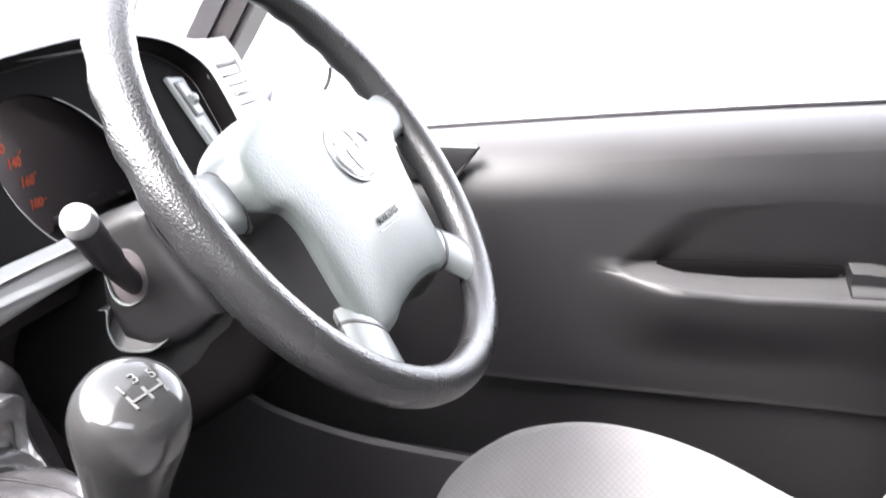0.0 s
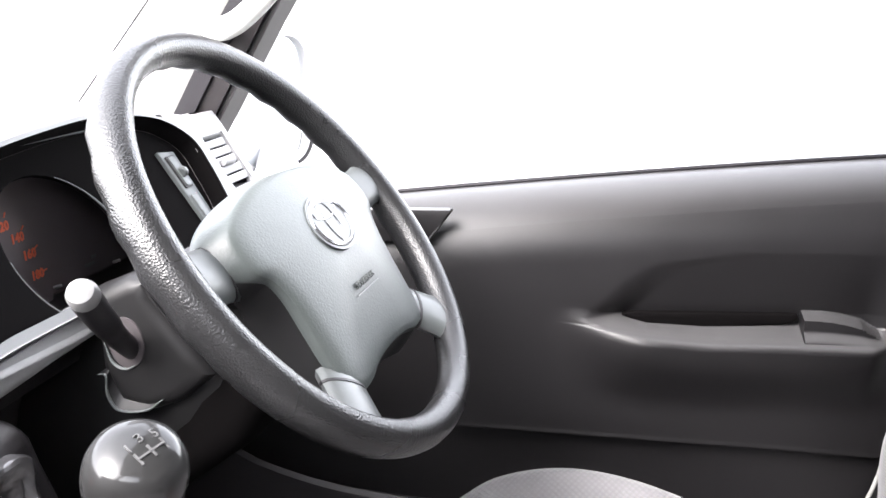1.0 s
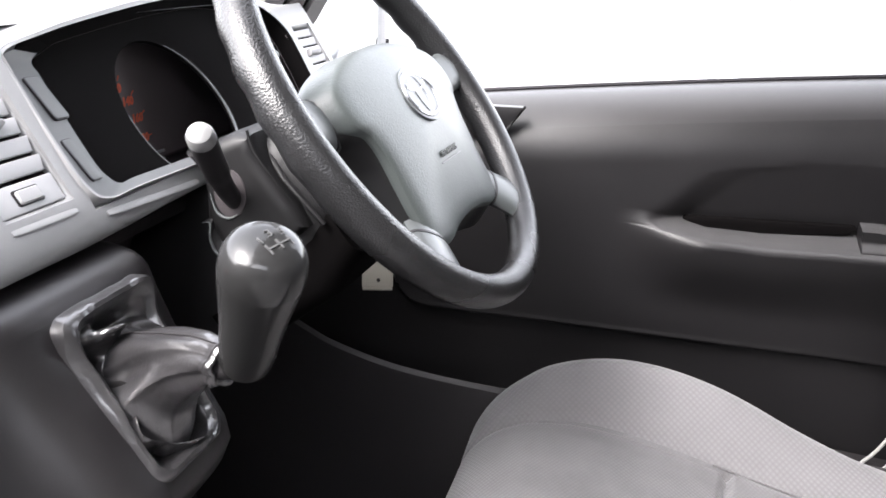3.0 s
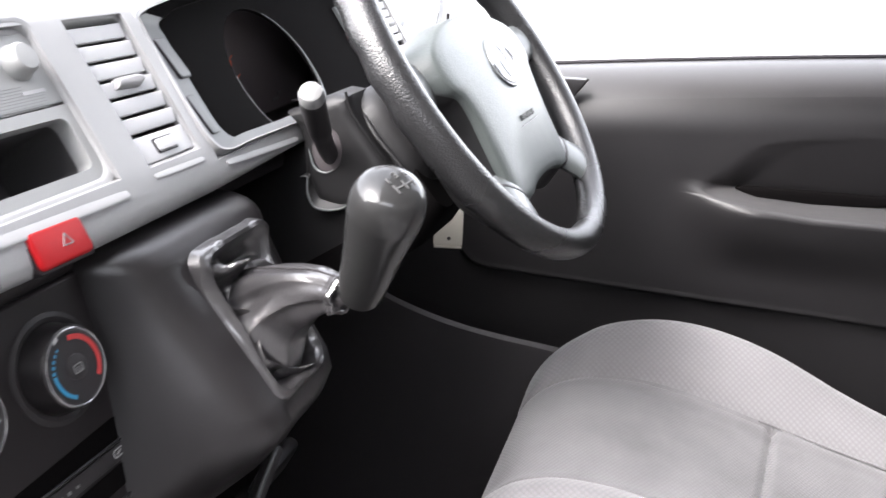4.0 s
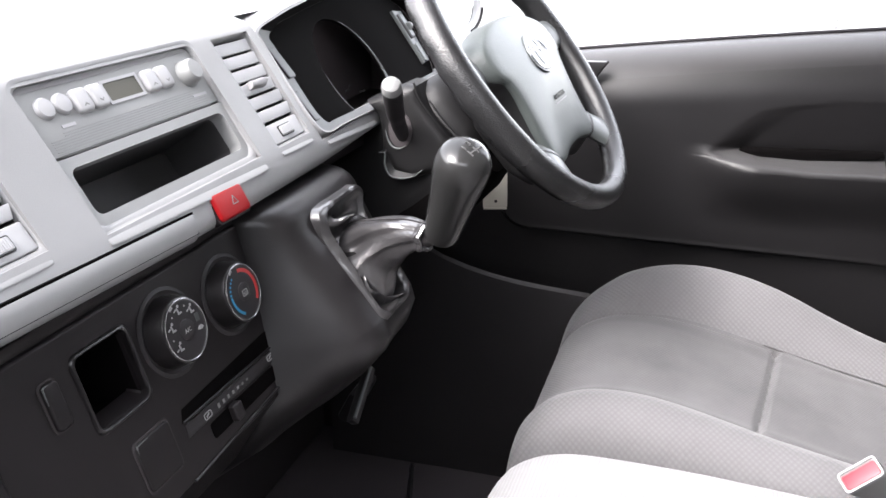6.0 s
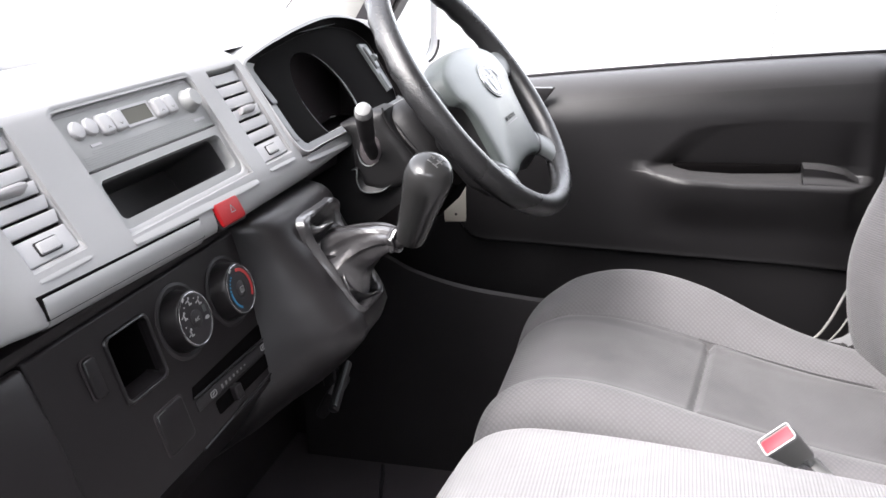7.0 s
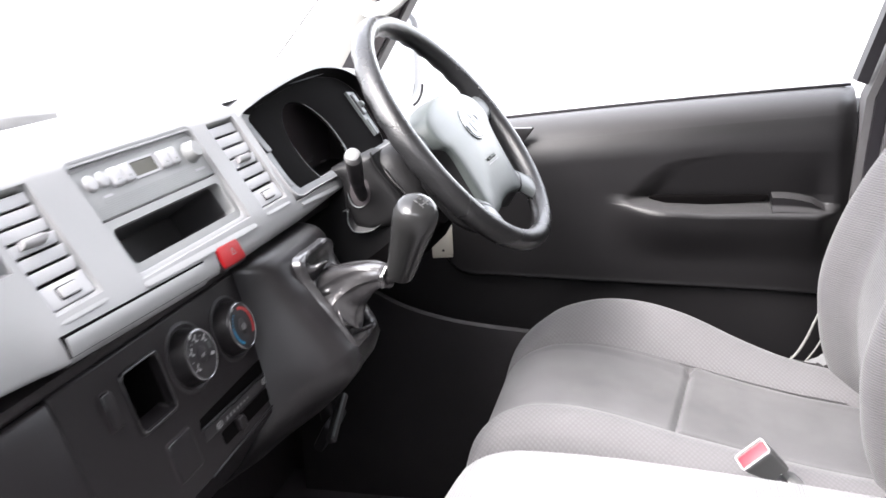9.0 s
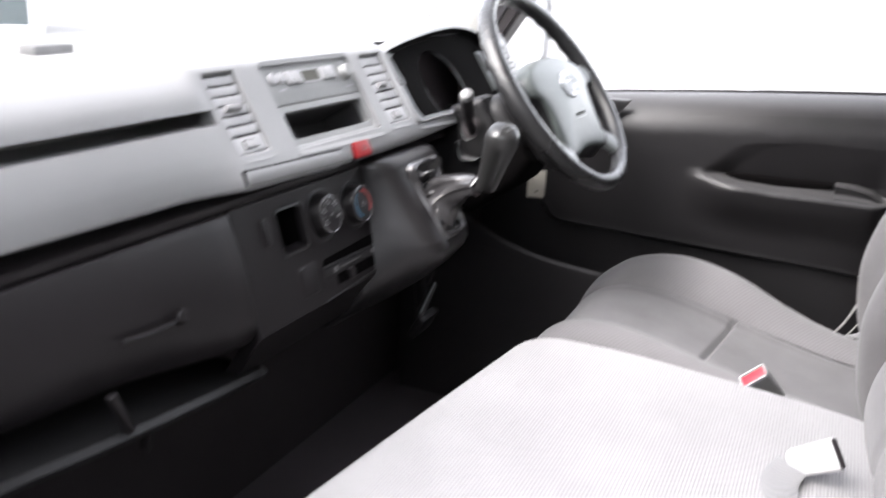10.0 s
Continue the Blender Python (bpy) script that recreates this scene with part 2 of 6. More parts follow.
def single(name, bm, material, label, category, kind="", group="", smooth=True, doubles=0.0):
    return tagged(new(name, finish(name, bm, material, smooth, doubles)), label, category, group, kind)


def thing(name, label, category, at=(0, 0, 0), kind="", group=""):
    ob = new(name)
    ob.location = at
    ob.empty_display_size = 0.02
    return tagged(ob, label, category, group, kind)


def axes(origin, x, y, z):
    """The matrix that takes local x, y, z to these world axes at origin."""
    m = Matrix.Identity(4)
    for k, a in enumerate((x, y, z)):
        a = Vector(a).normalized()
        for r in range(3):
            m[r][k] = a[r]
    m.translation = Vector(origin)
    return m


def smoothstep(a, b, x):
    t = min(1, max(0, (x - a) / (b - a)))
    return t * t * (3 - 2 * t)


def rounded(w, h, r, n=5):
    """A rounded rectangle round (0, 0), counter-clockwise."""
    out = []
    for cx, cy, a0 in ((w / 2 - r, h / 2 - r, 0), (-w / 2 + r, h / 2 - r, 90), (-w / 2 + r, -h / 2 + r, 180), (w / 2 - r, -h / 2 + r, 270)):
        for k in range(n + 1):
            a = radians(a0 + 90 * k / n)
            out.append((cx + r * math.cos(a), cy + r * math.sin(a)))
    return out


def loft(rings, m=None, closed=True, caps=(True, True), bm=None):
    """A skin over rings of equal counts of points."""
    bm = bm or bmesh.new()
    m = m or Matrix.Identity(4)
    rows = [[bm.verts.new(m @ Vector(p)) for p in ring] for ring in rings]
    n = len(rows[0])
    for a, b in zip(rows, rows[1:]):
        for k in range(n if closed else n - 1):
            j = (k + 1) % n
            bm.faces.new((a[k], a[j], b[j], b[k]))
    if closed and caps[0]:
        bm.faces.new(rows[0][::-1])
    if closed and caps[1]:
        bm.faces.new(rows[-1])
    return bm


def slab(poly, m, z0, z1, edge=0.0, bm=None, steps=3):
    """A plate of that outline between the local heights z0 and z1, with the front edge (z1) rounded by edge."""
    cx, cy = sum(p[0] for p in poly) / len(poly), sum(p[1] for p in poly) / len(poly)
    half = max(max(abs(p[0] - cx) for p in poly), max(abs(p[1] - cy) for p in poly))

    def shrunk(d):
        out = []
        n = len(poly)
        for k, (x, y) in enumerate(poly):
            ax, ay = poly[k - 1]
            bx, by = poly[(k + 1) % n]
            tx, ty = bx - ax, by - ay
            s = math.hypot(tx, ty) or 1
            out.append((x - d * ty / s, y + d * tx / s))
        return out

    rings = [[(x, y, z0) for x, y in poly]]
    if edge:
        for k in range(steps + 1):
            a = radians(90 * k / steps)
            rings.append([(x, y, z1 - edge + edge * math.sin(a)) for x, y in shrunk(edge * (1 - math.cos(a)))])
    else:
        rings.append([(x, y, z1) for x, y in poly])
    return loft(rings, m, bm=bm)


def box(size, m=None, edge=0.002, bm=None):
    """A box of that size round the local origin with rounded edges."""
    sx, sy, sz = size
    edge = min(edge, min(size) * 0.45)
    own = bmesh.new()
    bmesh.ops.create_cube(own, size=1.0, matrix=Matrix.Diagonal((sx, sy, sz, 1)))
    if edge:
        bmesh.ops.bevel(own, geom=list(own.edges), offset=edge, segments=2, profile=0.5, affect="EDGES")
    bmesh.ops.transform(own, matrix=m or Matrix.Identity(4), verts=own.verts)
    if bm is None:
        return own
    me = bpy.data.meshes.new("joined")
    own.to_mesh(me)
    own.free()
    bm.from_mesh(me)
    bpy.data.meshes.remove(me)
    return bm


def lathe(profile, m=None, n=32, bm=None):
    """Turns (radius, height) pairs round local z."""
    rings = [[(r * math.cos(2 * math.pi * k / n), r * math.sin(2 * math.pi * k / n), h) for k in range(n)] for r, h in profile]
    return loft(rings, m, bm=bm)


def smooth_line(points, per=8):
    """A smooth line through the points."""
    pts = [Vector(p) for p in points]
    pts = [2 * pts[0] - pts[1], *pts, 2 * pts[-1] - pts[-2]]
    out = []
    for a, b, c, d in zip(pts, pts[1:], pts[2:], pts[3:]):
        for k in range(per):
            t = k / per
            out.append(0.5 * (2 * b + (c - a) * t + (2 * a - 5 * b + 4 * c - d) * t * t + (3 * b - a - 3 * c + d) * t * t * t))
    return out + [pts[-2]]


def tube(points, radius, n=12, flat=1.0, side=(0, 0, 1), bm=None, ends=True):
    """A tube along points; radius a number or a function of 0..1; flat squeezes it along side."""
    pts = [Vector(p) for p in points]
    rings = []
    for k, p in enumerate(pts):
        d = (pts[min(k + 1, len(pts) - 1)] - pts[max(k - 1, 0)]).normalized()
        s = Vector(side)
        s = (s - d * s.dot(d)).normalized()
        o = d.cross(s)
        r = radius(k / (len(pts) - 1)) if callable(radius) else radius
        rings.append([p + r * (math.cos(2 * math.pi * j / n) * o + flat * math.sin(2 * math.pi * j / n) * s) for j in range(n)])
    return loft(rings, bm=bm, caps=(ends, ends))


def sheet(cols, rows, place, bm=None, skip=None):
    """A grid: place(u, v) for each u of cols and v of rows; skip(u mid, v mid) leaves a cell open."""
    bm = bm or bmesh.new()
    vs = {}
    for i, u in enumerate(cols):
        for j, v in enumerate(rows):
            vs[i, j] = bm.verts.new(place(u, v))
    for i in range(len(cols) - 1):
        for j in range(len(rows) - 1):
            if skip and skip((cols[i] + cols[i + 1]) / 2, (rows[j] + rows[j + 1]) / 2):
                continue
            bm.faces.new((vs[i, j], vs[i + 1, j], vs[i + 1, j + 1], vs[i, j + 1]))
    return bm


def thicken(bm, by):
    """Gives an open sheet a thickness along by, with walls at all its open edges."""
    edges = [e for e in bm.edges if e.is_boundary]
    far = bmesh.ops.extrude_edge_only(bm, edges=edges)["geom"]
    bmesh.ops.translate(bm, vec=Vector(by), verts=[g for g in far if isinstance(g, bmesh.types.BMVert)])
    return bm


def curve_at(table, x):
    """Linear interpolation in a table of (x, y)."""
    if x <= table[0][0]:
        return table[0][1]
    for (a, b), (c, d) in zip(table, table[1:]):
        if x <= c:
            return b + (d - b) * (x - a) / (c - a)
    return table[-1][1]


def span(a, b, n):
    return [a + (b - a) * k / n for k in range(n + 1)]


def lettering(text, size, m, depth=0.0003, bold=0.0):
    """The text as a mesh round the local origin of m, facing local z."""
    data = bpy.data.curves.new("writing", "FONT")
    data.body, data.size, data.extrude, data.align_x, data.align_y, data.resolution_u = text, size, depth, "CENTER", "CENTER", 2
    data.offset = bold
    ob = bpy.data.objects.new("writing", data)
    scene.collection.objects.link(ob)
    bpy.context.view_layer.update()
    me = bpy.data.meshes.new_from_object(ob.evaluated_get(bpy.context.evaluated_depsgraph_get()))
    bpy.data.objects.remove(ob)
    bm = bmesh.new()
    bm.from_mesh(me)
    bpy.data.meshes.remove(me)
    bmesh.ops.transform(bm, matrix=m, verts=bm.verts)
    return bm


def arc(r0, r1, a0, a1, m, z0, z1, n=24):
    """A flat piece of ring between two angles (degrees)."""
    rings = []
    for k in range(n + 1):
        a = radians(a0 + (a1 - a0) * k / n)
        c, s = math.cos(a), math.sin(a)
        rings.append([(r0 * c, r0 * s, z0), (r1 * c, r1 * s, z0), (r1 * c, r1 * s, z1), (r0 * c, r0 * s, z1)])
    return loft(rings, m)


# ---- cab shell ----
FACE_Y = [(0.718, 0.386), (0.724, 0.379), (0.731, 0.374), (0.738, 0.3728), (0.748, 0.3758), (0.76, 0.382), (0.80, 0.4075), (0.857, 0.4440), (0.868, 0.4525)]
TOP = [(0.868, 0.4525, 0.868), (0.90, 0.470, 0.8745), (0.95, 0.500, 0.877), (1.05, 0.580, 0.873), (1.2, 0.64, 0.866), (1.4, 0.695, 0.857)]
FACE_LOW = [(-0.775, 0.739), (-0.56, 0.737), (-0.37, 0.734), (-0.18, 0.731), (0.02, 0.721), (0.20, 0.722), (0.33, 0.731), (0.76, 0.731)]
FACE_UP, FACE_OUT = Vector((0, 0.562, 0.827)), Vector((0, -0.827, 0.562))
RAD_UP, RAD_OUT = Vector((0, 0.5145, 0.8575)), Vector((0, -0.8575, 0.5145))
LOW_UP, LOW_OUT = Vector((0, 0.2785, 0.9604)), Vector((0, -0.9604, 0.2785))


def on_face(x, z, out=0.0):
    return axes(Vector((x, curve_at(FACE_Y, z), z)) + out * FACE_OUT, (1, 0, 0), FACE_UP, FACE_OUT)


def on_radio(x, z, out=0.0):
    return axes(Vector((x, 0.3945 + 0.60 * (z - 0.765), z)) + out * RAD_OUT, (1, 0, 0), RAD_UP, RAD_OUT)


def on_low(x, z, out=0.0):
    return axes(Vector((x, 0.387 + 0.29 * (z - 0.695), z)) + out * LOW_OUT, (1, 0, 0), LOW_UP, LOW_OUT)


def frame_slab(poly_out, poly_in, m, z0, z1, deep):
    """A frame between two outlines of equal counts, whose inner wall goes down to deep."""
    return loft([[(x, y, z0) for x, y in poly_out], [(x, y, z1) for x, y in poly_out], [(x, y, z1) for x, y in poly_in], [(x, y, deep) for x, y in poly_in]], m, caps=(False, False))


# floor, bulkheads and roof close the cab round the camera; the passenger's doorway stands open
single("floor", box((1.66, 2.1, 0.06), pose(0, -0.05, 0.0), 0.004), CARPET, "black rubber mat over the cab floor", "floor", "structure")
single("wall_front", box((1.66, 0.04, 0.80), pose(0, 0.69, 0.43), 0.004), DEEP, "black firewall under the dashboard", "wall", "structure")
single("wall_kick", box((0.03, 0.28, 0.72), pose(0.752, 0.60, 0.39), 0.004), DEEP, "black foot well side ahead of the driver's door", "wall", "structure")
single("wall_kick_passenger", box((0.03, 0.40, 0.76), pose(-0.80, 0.52, 0.41), 0.004), BLACK, "black foot well side ahead of the passenger's doorway", "wall", "structure")
# the outer wall is added out of view to block low light through the doorway
single("wall_light_block", box((0.2, 9.0, 3.2), pose(-3.0, -1.6, 0.75), 0.02), SHADE_WALL, "added unseen wall that dims light from the passenger's side", "wall", "structure")
single("wall_rear", box((1.66, 0.04, 1.55), pose(0, -0.98, 0.80), 0.004), HEADLINER, "pale panel behind the seats", "wall", "structure")
single("ceiling", box((1.60, 1.20, 0.04), pose(0, -0.42, 1.60), 0.01), HEADLINER, "pale headliner of the van cab", "ceiling", "structure")
single("wall_side", box((0.04, 0.50, 1.55), pose(0.84, -0.73, 0.80), 0.004), HEADLINER, "pale side panel behind the driver's door", "wall", "structure")
single("wall_passenger_side", box((0.04, 0.40, 1.55), pose(-0.84, -0.79, 0.80), 0.004), HEADLINER, "pale side panel behind the passenger's doorway", "wall", "structure")


def pillar(side):
    """The windscreen pillar's pale trim, leaning back with the glass, the dark door seal beside it."""
    rings = []
    for k in range(9):
        t = k / 8
        z = 0.84 + 0.78 * t
        front = 0.668 - 0.92 * (z - 0.87) + 0.10 * (z - 0.87) ** 2
        width = 0.178 - 0.075 * min(1, t * 3)
        x = side * (0.805 - 0.07 * t)
        rings.append([(x + side * 0.03, front, z), (x - side * 0.004, front - 0.012, z), (x - side * 0.026, front - 0.35 * width, z), (x - side * 0.026, front - 0.75 * width, z), (x - side * 0.012, front - width, z), (x + side * 0.03, front - width, z)])
    return loft(rings)


def door_post(side, shift, wide, deep, x_at):
    rings = []
    for k in range(9):
        t = k / 8
        z = 0.76 + 0.86 * t
        y = 0.668 - 0.92 * (z - 0.87) + 0.10 * (z - 0.87) ** 2 - 0.125 + 0.075 * min(1, t * 3) - shift
        x = side * (x_at - 0.07 * t)
        rings.append([(x, y, z), (x, y - wide, z), (x + side * deep, y - wide, z), (x + side * deep, y, z)])
    return loft(rings)


trim = thing("trim_pillar", "pale plastic windscreen pillar with dark door seal", "pillar", (0.80, 0.6, 0.86), "structure")
for s in (1, -1):
    part("pillar_trim", pillar(s), PILLAR, trim)
seal = part("door_seal", door_post(1, 0.056, 0.027, 0.05, 0.785), SEAL, trim)
part("window_post", door_post(1, 0.084, 0.026, 0.05, 0.79), DASH_DARK, trim)
part("glass_channel", door_post(1, 0.111, 0.008, 0.05, 0.795), BLACK, trim)

# windscreen and its edge
wind = thing("window_1", "clear windscreen with a thin black edge", "window", (0, 0.7, 0.9), "structure")
glass = part("pane", loft([[(-0.80, 0.698, 0.848), (0.80, 0.698, 0.848), (0.72, 0.03, 1.585), (-0.72, 0.03, 1.585)], [(-0.80, 0.703, 0.851), (0.80, 0.703, 0.851), (0.72, 0.035, 1.588), (-0.72, 0.035, 1.588)]]), GLASS, wind, smooth=False)
glass.visible_shadow = False
for s in (1, -1):
    part("edge_strip", tube([(s * 0.808, 0.672, 0.872), (s * 0.778, 0.40, 1.16), (s * 0.733, 0.04, 1.57)], 0.0012, 6), BLACK, wind)


# ---- dashboard ----
dash = thing("dashboard", "grey grained plastic van dashboard, sunlit on top", "dashboard", (0, 0.5, 0.85))


def dpart(name, bm, material, label="", parent=None, **kw):
    return part(name, bm, material, parent or dash, label, **kw)


OPENINGS = [(-0.226, -0.166, 0.771, 0.862), (0.133, 0.199, 0.764, 0.862), (-0.1155, 0.1005, 0.764, 0.862), (-0.745, -0.236, 0.808, 0.824), (0.213, 0.662, 0.752, 0.90), (0.692, 0.752, 0.784, 0.845)]


def dash_place(x, s):
    bend = 0.010 * max(0, (abs(x) - 0.45) / 0.3) ** 2
    upright = smoothstep(-0.235, -0.30, x)
    bend += 0.024 * smoothstep(-0.236, -0.262, x) * (min(1, max(0, (s - 0.826) / 0.042)) ** 2 if s <= 0.868 else 1 - smoothstep(0.868, 1.05, s))
    if s < 0.80:
        drop = 0.80 - (s if s >= 0.758 else curve_at(FACE_LOW, x) + (s - 0.718) / 0.04 * (0.758 - curve_at(FACE_LOW, x)))
        bend += upright * (curve_at(FACE_Y, 0.80) - 0.63 * (drop - drop * drop / 0.118) - curve_at(FACE_Y, 0.80 - drop))
    if s < 0.758:
        low = curve_at(FACE_LOW, x)
        u = (s - 0.718) / 0.04
        z = low + u * (0.758 - low)
        return Vector((x, curve_at(FACE_Y, z) + bend + 0.013 * max(0, 1 - u / 0.34) ** 2, z))
    if s <= 0.868:
        puff = min(1, max(0, (-0.237 - x) / 0.015)) * (max(0, math.sin(math.pi * (s - 0.8235) / 0.06)) ** 0.5 if 0.8235 < s < 0.8835 else 0)
        return Vector((x, curve_at(FACE_Y, s) + bend, s)) + 0.0055 * puff * FACE_OUT
    y, z = curve_at([(a, b) for a, b, c in TOP], s), curve_at([(a, c) for a, b, c in TOP], s)
    corner = min(1, max(0, (x - 0.66) / 0.09))
    return Vector((x, y + bend, z - 0.026 * corner * corner * (3 - 2 * corner) * min(1, (s - 0.868) / 0.08)))


edges = [o[k] for o in OPENINGS for k in (0, 1)]
cols = sorted({round(c, 4) for c in [-0.775, 0.765, -0.243, -0.252, *edges, *[c for c in span(-0.775, 0.765, 30) if all(abs(c - e) > 0.009 for e in edges)]]})
rows = sorted({0.718, 0.720, 0.7225, 0.725, 0.728, 0.7315, 0.735, 0.739, 0.743, 0.768, 0.780, 0.794, 0.80, 0.833, 0.840, 0.847, 0.854, 0.861, 0.868, 0.872, 0.876, 0.885, 0.90, 0.92, 0.95, 1.0, 1.05, 1.2, 1.4, *[o[k] for o in OPENINGS for k in (2, 3)]})
bm = sheet(cols, rows, dash_place, skip=lambda x, s: any(a < x < b and c < s < d for a, b, c, d in OPENINGS))
thicken(bm, (0, 0.032, -0.004))
skin = dpart("dash_moulding", bm, DASH, doubles=0.0002)
bev = skin.modifiers.new("soft_edges", "BEVEL")
bev.width, bev.segments, bev.limit_method, bev.angle_limit = 0.0055, 4, "ANGLE", radians(50)

# tray slot on the passenger's side: a dark shelf behind the lip
dpart("tray", loft([[(-0.745, 0.44, 0.800), (-0.236, 0.44, 0.800), (-0.236, 0.44, 0.832), (-0.745, 0.44, 0.832)], [(-0.745, 0.50, 0.800), (-0.236, 0.50, 0.800), (-0.236, 0.50, 0.832), (-0.745, 0.50, 0.832)]], caps=(False, True)), TRAY_GREY, "grey open shelf slot")
dpart("underside", box((1.53, 0.16, 0.012), pose(0, 0.475, 0.716), 0.003), DASH_DARK)


# instrument binnacle
def on_plane(x, z, out=0.0):
    return Vector((x, 0.382 + 0.68 * (z - 0.76), z)) + out * FACE_OUT


HOOD = [(0.218, 0.845), (0.222, 0.859), (0.27, 0.867), (0.322, 0.873), (0.425, 0.882), (0.52, 0.886), (0.59, 0.880), (0.635, 0.868), (0.662, 0.845), (0.660, 0.815), (0.648, 0.78), (0.630, 0.757), (0.60, 0.754), (0.43, 0.755), (0.28, 0.757), (0.232, 0.757), (0.217, 0.768), (0.215, 0.80)]
rim = [p for p in smooth_line([(a, 0, b) for a, b in HOOD + HOOD[:1]], 7)][:-1]
MID = Vector((0.44, 0, 0.812))


def hood_ring(grow, out, squash=1.0):
    ring = []
    for p in rim:
        q = MID + (p - MID) * grow
        ring.append(on_plane(q.x, MID.z + (q.z - MID.z) * squash, out))
    return ring


dpart("binnacle_rim", loft([hood_ring(1.05, -0.022), hood_ring(1.035, -0.004), hood_ring(1.018, 0.003), hood_ring(1.006, 0.0026)], caps=(False, False)), DASH, "rounded lip of the instrument hood")
def ramp01(v):
    return min(1, max(0, v))


def inner_ring(out, grow=1.0):
    """The gauge window inside its surround: a wide band at the left, a narrow one below."""
    ring = []
    for p in rim:
        x = p.x + 0.040 * ramp01((0.30 - p.x) / 0.08) - 0.006 * ramp01((p.x - 0.62) / 0.04)
        z = p.z + 0.008 * ramp01((0.79 - p.z) / 0.03) - 0.004 * ramp01((p.z - 0.845) / 0.02)
        q = MID + (Vector((x, 0, z)) - MID) * grow
        ring.append(on_plane(q.x, q.z, out))
    return ring


# the lip is pale at the left and below, and black under the hood and at its far end
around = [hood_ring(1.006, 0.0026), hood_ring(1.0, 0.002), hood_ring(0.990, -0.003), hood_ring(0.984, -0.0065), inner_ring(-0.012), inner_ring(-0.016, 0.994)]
dark_part = [k for k, p in enumerate(rim) if (p.z > 0.838 and p.x > 0.235) or p.x > 0.628]
shift = dark_part[0]
pale = [k % len(rim) for k in range(dark_part[-1], len(rim) + shift + 1)]
dpart("gauge_surround", loft([[ring[k] for k in pale] for ring in around], closed=False), SURROUND, "mid-grey surround of the gauges")
dpart("hood_inner_lip", loft([[ring[k] for k in dark_part] for ring in around], closed=False), MASK_SHADE_BLACK, "black inner lip under the hood and at its far end")
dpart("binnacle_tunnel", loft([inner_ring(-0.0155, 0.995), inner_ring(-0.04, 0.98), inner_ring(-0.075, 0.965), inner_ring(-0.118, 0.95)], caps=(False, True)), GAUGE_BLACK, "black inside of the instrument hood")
top_pts = [p for p in rim if p.z > 0.842]
top_pts.sort(key=lambda p: p.x)
rings = []
for lift, back in ((0.0005, -0.0035), (0.0045, -0.002), (0.009, 0.006), (0.0125, 0.018), (0.015, 0.04), (0.014, 0.09), (0.004, 0.17), (-0.012, 0.26)):
    row = []
    for p in top_pts:
        q = on_plane(*(MID + (p - MID) * 1.006).xz)
        q += Vector((0, back, 0))
        arch = math.sin(math.pi * min(1, max(0, (p.x - 0.20) / 0.49)))
        q.z += lift * (0.35 + 0.65 * arch)
        if back > 0.15:
            q.z = q.z * 0.5 + 0.5 * 0.870
        row.append(q)
    rings.append(row)
dpart("hood_top", loft(rings, closed=False), DASH, "top of the instrument hood")

# gauges
GAUGE = axes((0.374, 0.487, 0.742), (1, 0, 0), (0, 0.06, 0.998), (0, -0.998, 0.06))
cluster = dpart("gauge_panel", slab([(-0.13, -0.015), (0.25, -0.015), (0.26, 0.06), (0.20, 0.12), (-0.10, 0.12), (-0.14, 0.07)], GAUGE, -0.02, -0.008), GAUGE_BLACK, "unlit dark instrument panel with orange figures")
dpart("speed_dial", lathe([(0.090, -0.008), (0.090, -0.005), (0.001, -0.005)], GAUGE, 48), GAUGE_BLACK, "", cluster)
for k in range(6, 10):
    a = radians(7.4 + 17 * (9 - k))
    m = GAUGE @ Matrix.Translation((0.073 * math.cos(a), 0.073 * math.sin(a), -0.0045))
    dpart("figure", lettering(str(20 * k), 0.0118, m, bold=0.0004), ORANGE_INK, "", cluster, smooth=False)
    m = GAUGE @ Matrix.Translation((0.0845 * math.cos(a), 0.0845 * math.sin(a), -0.0045)) @ Matrix.Rotation(a, 4, "Z")
    dpart("tick", box((0.005, 0.0012, 0.0006), m, 0), ORANGE_INK, "", cluster, smooth=False)
dpart("needle", box((0.062, 0.0022, 0.0018), GAUGE @ Matrix.Rotation(radians(172), 4, "Z") @ Matrix.Translation((0.028, 0, 0.004)), 0.0005), DASH_DARK, "", cluster)
dpart("needle_cap", lathe([(0.011, -0.004), (0.011, 0.006), (0.008, 0.009), (0.001, 0.0095)], GAUGE, 24), BLACK, "", cluster)
for x, z in ((0.555, 0.733), (0.456, 0.736)):
    dpart("reset_pin", lathe([(0.0016, 0), (0.0016, 0.008), (0.0010, 0.009)], axes((x, 0.484, z), (1, 0, 0), (0, 0.3, 0.954), (0, -0.954, 0.3)), 12), DIM_INK, "", cluster)
for x, z, w in ((0.515, 0.742, 0.016), (0.523, 0.748, 0.008)):
    dpart("warning_mark", box((w, 0.0006, 0.003), pose(x, 0.4845, z, 0, 0, 0), 0), SURROUND, "", cluster, smooth=False)

# black mask in front of the gauges with a round opening over the dial
def mask_circle(r, out, a0=0, a1=360, n=48):
    return [on_plane(0.408 + r * math.cos(radians(a0 + (a1 - a0) * k / n)), 0.799 + 0.827 * r * math.sin(radians(a0 + (a1 - a0) * k / n)), out) for k in range(n + 1)]


